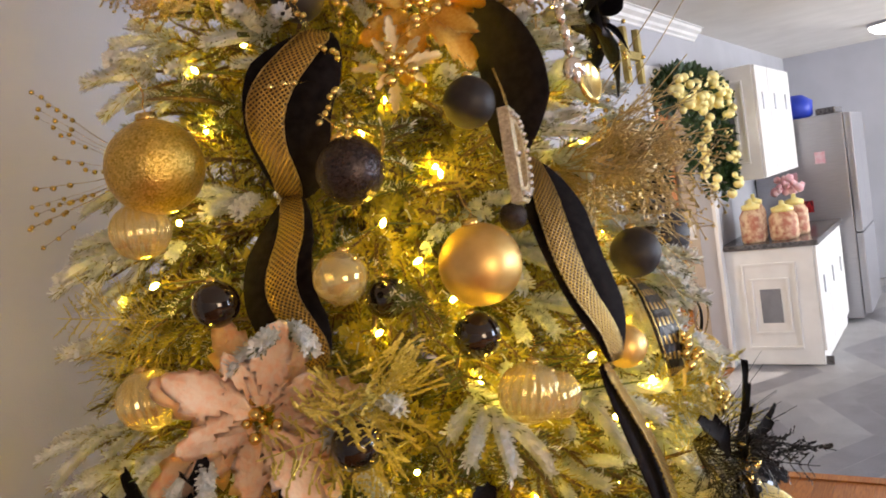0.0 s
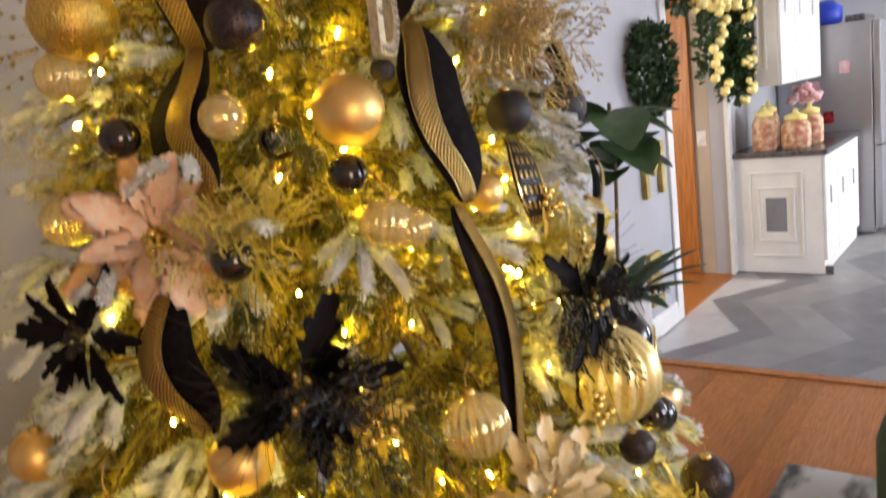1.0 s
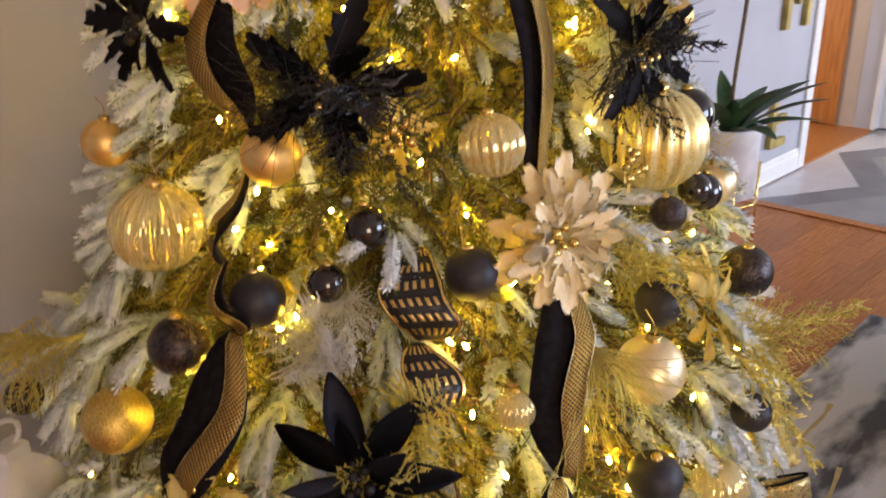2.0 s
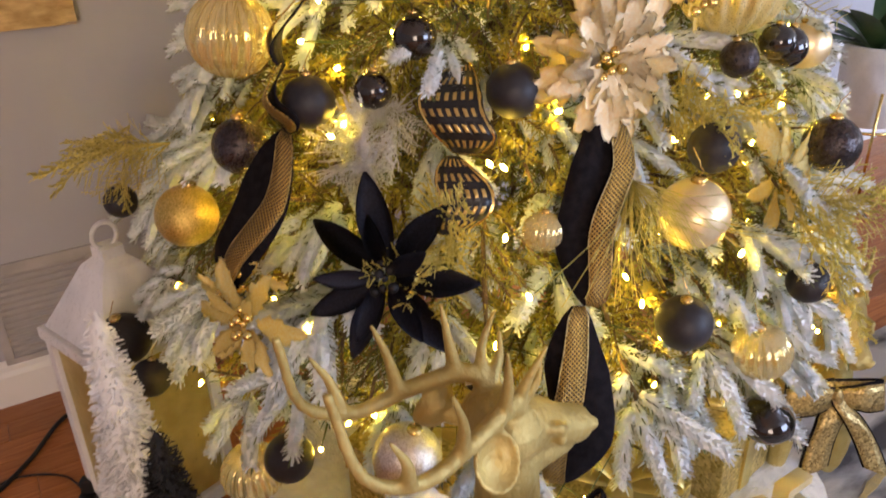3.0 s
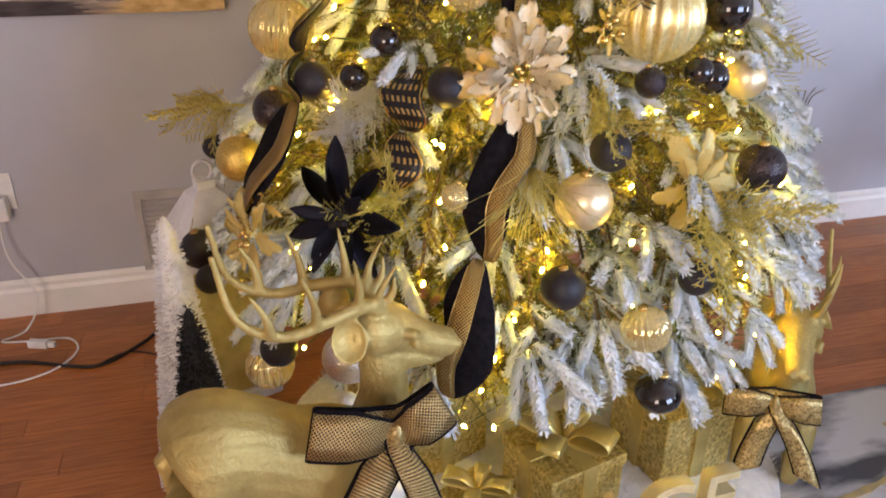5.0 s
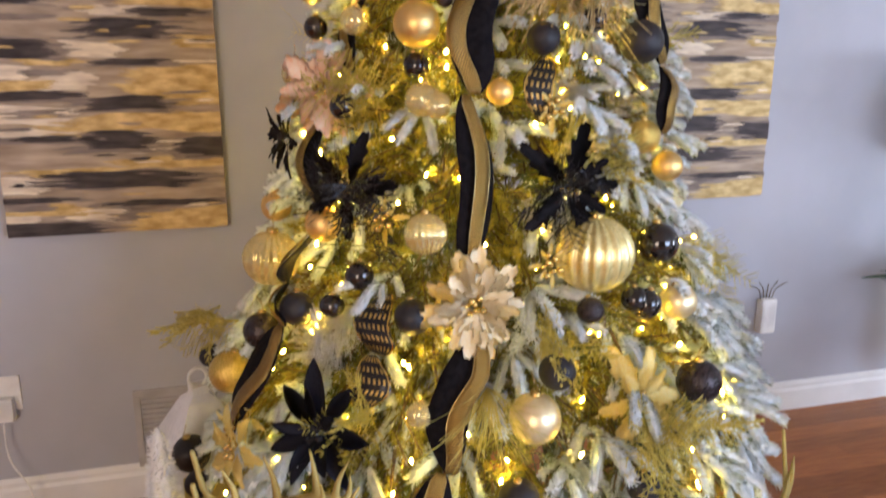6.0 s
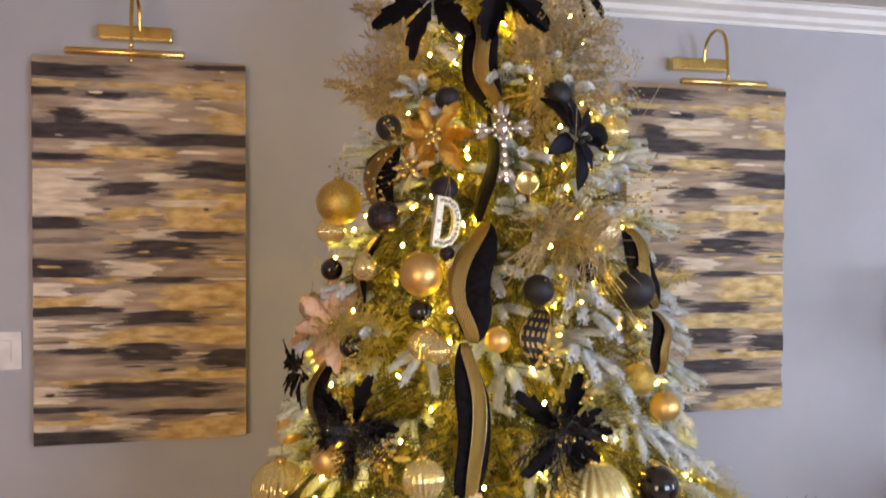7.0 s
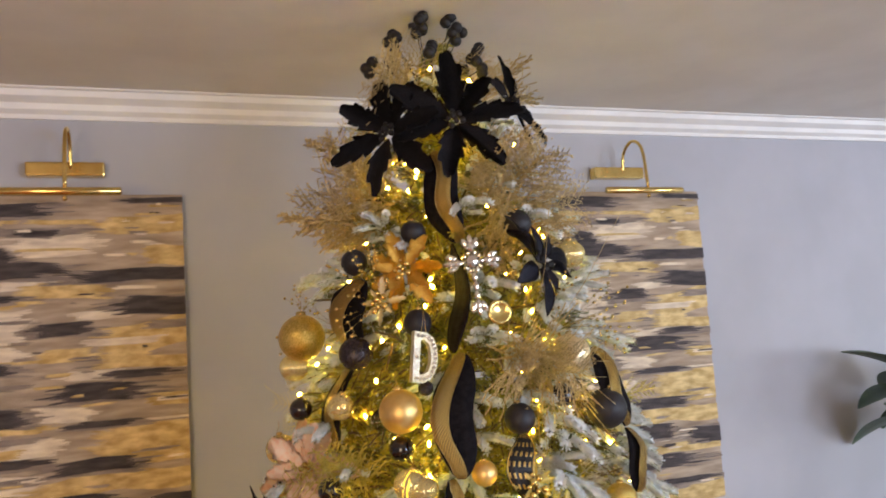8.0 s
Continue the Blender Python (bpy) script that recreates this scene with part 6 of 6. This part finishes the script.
for k in range(3):
    part("white_bar", boxed(-0.04, 0.045, 0.016 - 0.021 * k, 0.024 - 0.021 * k, 0.0045, 0.0052), M["plastic"], card)
tagged(part("pink_card", boxed(-0.035, 0.035, -0.03, 0.03, 0, 0.004, 0.001), M["pink"], None, m=pose(2.31, 0.0, 0.07, 6, 0, -8)), "pink card lying on the white skirt", "card")
tagged(part("striped_card", boxed(-0.035, 0.035, -0.025, 0.025, 0, 0.004, 0.001), M["ceramic"], None, m=pose(2.21, 0.0, 0.07, 6, 0, 12)), "white striped card lying on the skirt", "card")
plush = bmesh.new()
for x, y, z, r in ((0, 0, 0.11, 0.085), (0.03, -0.03, 0.22, 0.062), (0.075, -0.055, 0.21, 0.035), (-0.02, -0.02, 0.275, 0.02), (0.05, 0.01, 0.28, 0.02), (0.06, -0.06, 0.06, 0.04), (-0.05, -0.07, 0.05, 0.04)):
    bmesh.ops.create_icosphere(plush, subdivisions=3, radius=r, matrix=Matrix.Translation((x, y, z)))
po = tagged(part("plush_toy", plush, M["fluff"], None, smooth=True, m=pose(1.845, 0.33, 0.05, 0, 0, 25) @ Matrix.Diagonal((0.85, 0.85, 1.15, 1))), "white plush toy sitting on the skirt", "plush toy")
rm = po.modifiers.new("join", "REMESH")
rm.mode, rm.voxel_size, rm.use_smooth_shade = "VOXEL", 0.007, True


def fluffy_cone(x, y, r, h, material, label, seed):
    c = tagged(empty("cone_tree", pose(x, y, 0)), label, "decorative cone tree", "cone trees")
    part("core", spin(bmesh.new(), [(r * 0.82, 0.001), (r * 0.8, 0.02), (r * 0.12, h * 0.97), (r * 0.03, h)], 24), M[material], c, smooth=True)
    q = random.Random(seed)
    bm = bmesh.new()
    for k in range(9000):
        t = 1 - math.sqrt(q.random())
        a = q.uniform(0, 6.283)
        rr = r * 0.82 * (1 - t) + 0.004
        p = Vector((rr * math.cos(a), rr * math.sin(a), t * h + 0.004))
        d = (Vector((math.cos(a), math.sin(a), q.uniform(-0.5, 0.6))) + Vector((q.gauss(0, 0.35), q.gauss(0, 0.35), 0))).normalized() * q.uniform(0.009, 0.020)
        if p.z + d.z < 0.002:
            d.z = 0
        s = d.cross(Vector((q.gauss(0, 1), q.gauss(0, 1), q.gauss(0, 1)))).normalized() * 0.0018
        bm.faces.new([bm.verts.new(v) for v in (p - s, p + s, p + d + s * 0.7, p + d - s * 0.7)])
    tagged(part("tinsel", bm, M[material], c), "fluffy tinsel strands", kind="stuff")


fluffy_cone(1.522, 0.595, 0.10, 0.67, "fluff", "tall white fluffy tinsel cone on the floor", 1)
fluffy_cone(1.552, 0.475, 0.088, 0.52, "blackfluff", "black fluffy tinsel cone standing on the floor", 2)

lan = tagged(empty("lantern", pose(1.59, 0.945, 0, 0, 0, 20) @ Matrix.Diagonal((1, 1, 1.06, 1))), "white lantern with a ring handle and gold panels", "lantern")
part("base", boxed(-0.11, 0.11, -0.11, 0.11, 0.0, 0.035, 0.005), M["ceramic"], lan)
for a in (-1, 1):
    for b in (-1, 1):
        part("post", boxed(a * 0.10 - 0.012, a * 0.10 + 0.012, b * 0.10 - 0.012, b * 0.10 + 0.012, 0.035, 0.40, 0.003), M["ceramic"], lan)
for k in range(4):
    part("panel", boxed(-0.087, 0.087, -0.102, -0.098, 0.04, 0.395), M["satingold"], lan, "gold panel", m=pose(0, 0, 0, 0, 0, 90 * k))
part("eave", boxed(-0.118, 0.118, -0.118, 0.118, 0.401, 0.425, 0.004), M["ceramic"], lan)
part("roof", spin(bmesh.new(), [(0.15, 0.426), (0.13, 0.45), (0.055, 0.545), (0.03, 0.56), (0.03, 0.58)], 4), M["ceramic"], lan, m=pose(0, 0, 0, 0, 0, 45))
part("ring", ring_tube(bmesh.new(), [(0.024 * math.cos(2 * math.pi * k / 20), 0, 0.599 + 0.024 * math.sin(2 * math.pi * k / 20)) for k in range(21)], 0.0045, 8), M["ceramic"], lan, smooth=True)

# ---- floors, piece by piece ----
floor = tagged(empty("floor"), "glossy red oak strip floor", "floor", kind="structure")
W = 0.082
plank_me = to_mesh("plank", boxed(-0.5, 0.5, -W / 2 + 0.0006, W / 2 - 0.0006, -0.019, 0.0, 0.0012), M["plank"], smooth=False)
rp = random.Random(4)
rest = bmesh.new()
row = 0
y = WALL - 0.002 - W / 2
while y > -4.0:
    x = -1.5 + rp.uniform(-0.9, 0)
    while x < 5.18:
        l = rp.uniform(0.7, 1.35)
        a, b = max(x, -1.5), min(x + l, 5.18)
        if b - a > 0.05:
            if y > 0.40 and a < 5.2:
                link("plank", plank_me, floor, Matrix.Translation(((a + b) / 2, y, 0)) @ Matrix.Diagonal((b - a - 0.001, 1, 1, 1)))
            else:
                box(rest, a, b - 0.001, y - W / 2 + 0.0006, y + W / 2 - 0.0006, -0.019, 0.0)
        x += l
    y -= W
tagged(part("boards", rest, M["plank"], floor), "red oak boards", kind="stuff")
part("threshold", boxed(5.15, 5.215, -4.0, 1.48, 0.0005, 0.009, 0.003), M["plank"], floor, "red oak threshold strip")
tagged(part("hall_floor", boxed(5.1, 7.1, WALL + 0.001, 3.2, -0.02, 0.0), M["oakdoor"], None), "orange oak hall floor", "floor", kind="structure")
tiles = tagged(empty("kitchen_floor"), "grey chevron tiled kitchen floor", "floor", kind="structure")
TL, TW = 0.60, 0.20
def tile_mesh(s, m):
    bm = bmesh.new()
    v = [bm.verts.new(p) for p in ((0, 0, 0), (TL, s * TL, 0), (TL, s * TL + TW - 0.004, 0), (0, TW - 0.004, 0))]
    f = bm.faces.new(v)
    bmesh.ops.solidify(bm, geom=[f], thickness=0.012)
    bmesh.ops.recalc_face_normals(bm, faces=bm.faces[:])
    return to_mesh("tile", bm, M[m], smooth=False)


tm = {(s, m): tile_mesh(s, m) for s in (0.6, -0.6) for m in ("tile_a", "tile_b")}
count = 0
for col in range(9):
    for k in range(34):
        s = 0.6 if col % 2 else -0.6
        y0 = -4.3 + k * TW + (0 if col % 2 else TL * 0.6)
        x0 = 5.216 + col * (TL + 0.003)
        if y0 < -1.4 or y0 + abs(s) * TL > 1.75:
            continue
        if max(y0, y0 + s * TL) + TW > 1.50 and 5.9 > x0:
            continue
        link("tile", tm[(s, "tile_a" if (k % 4) < 2 else "tile_b")], tiles, pose(x0, y0, -0.009))
        count += 1
part("tile_bed", boxed(5.215, 10.6, -4.0, 1.499, -0.02, -0.011), M["tile_a"], tiles, "grey tiled area")
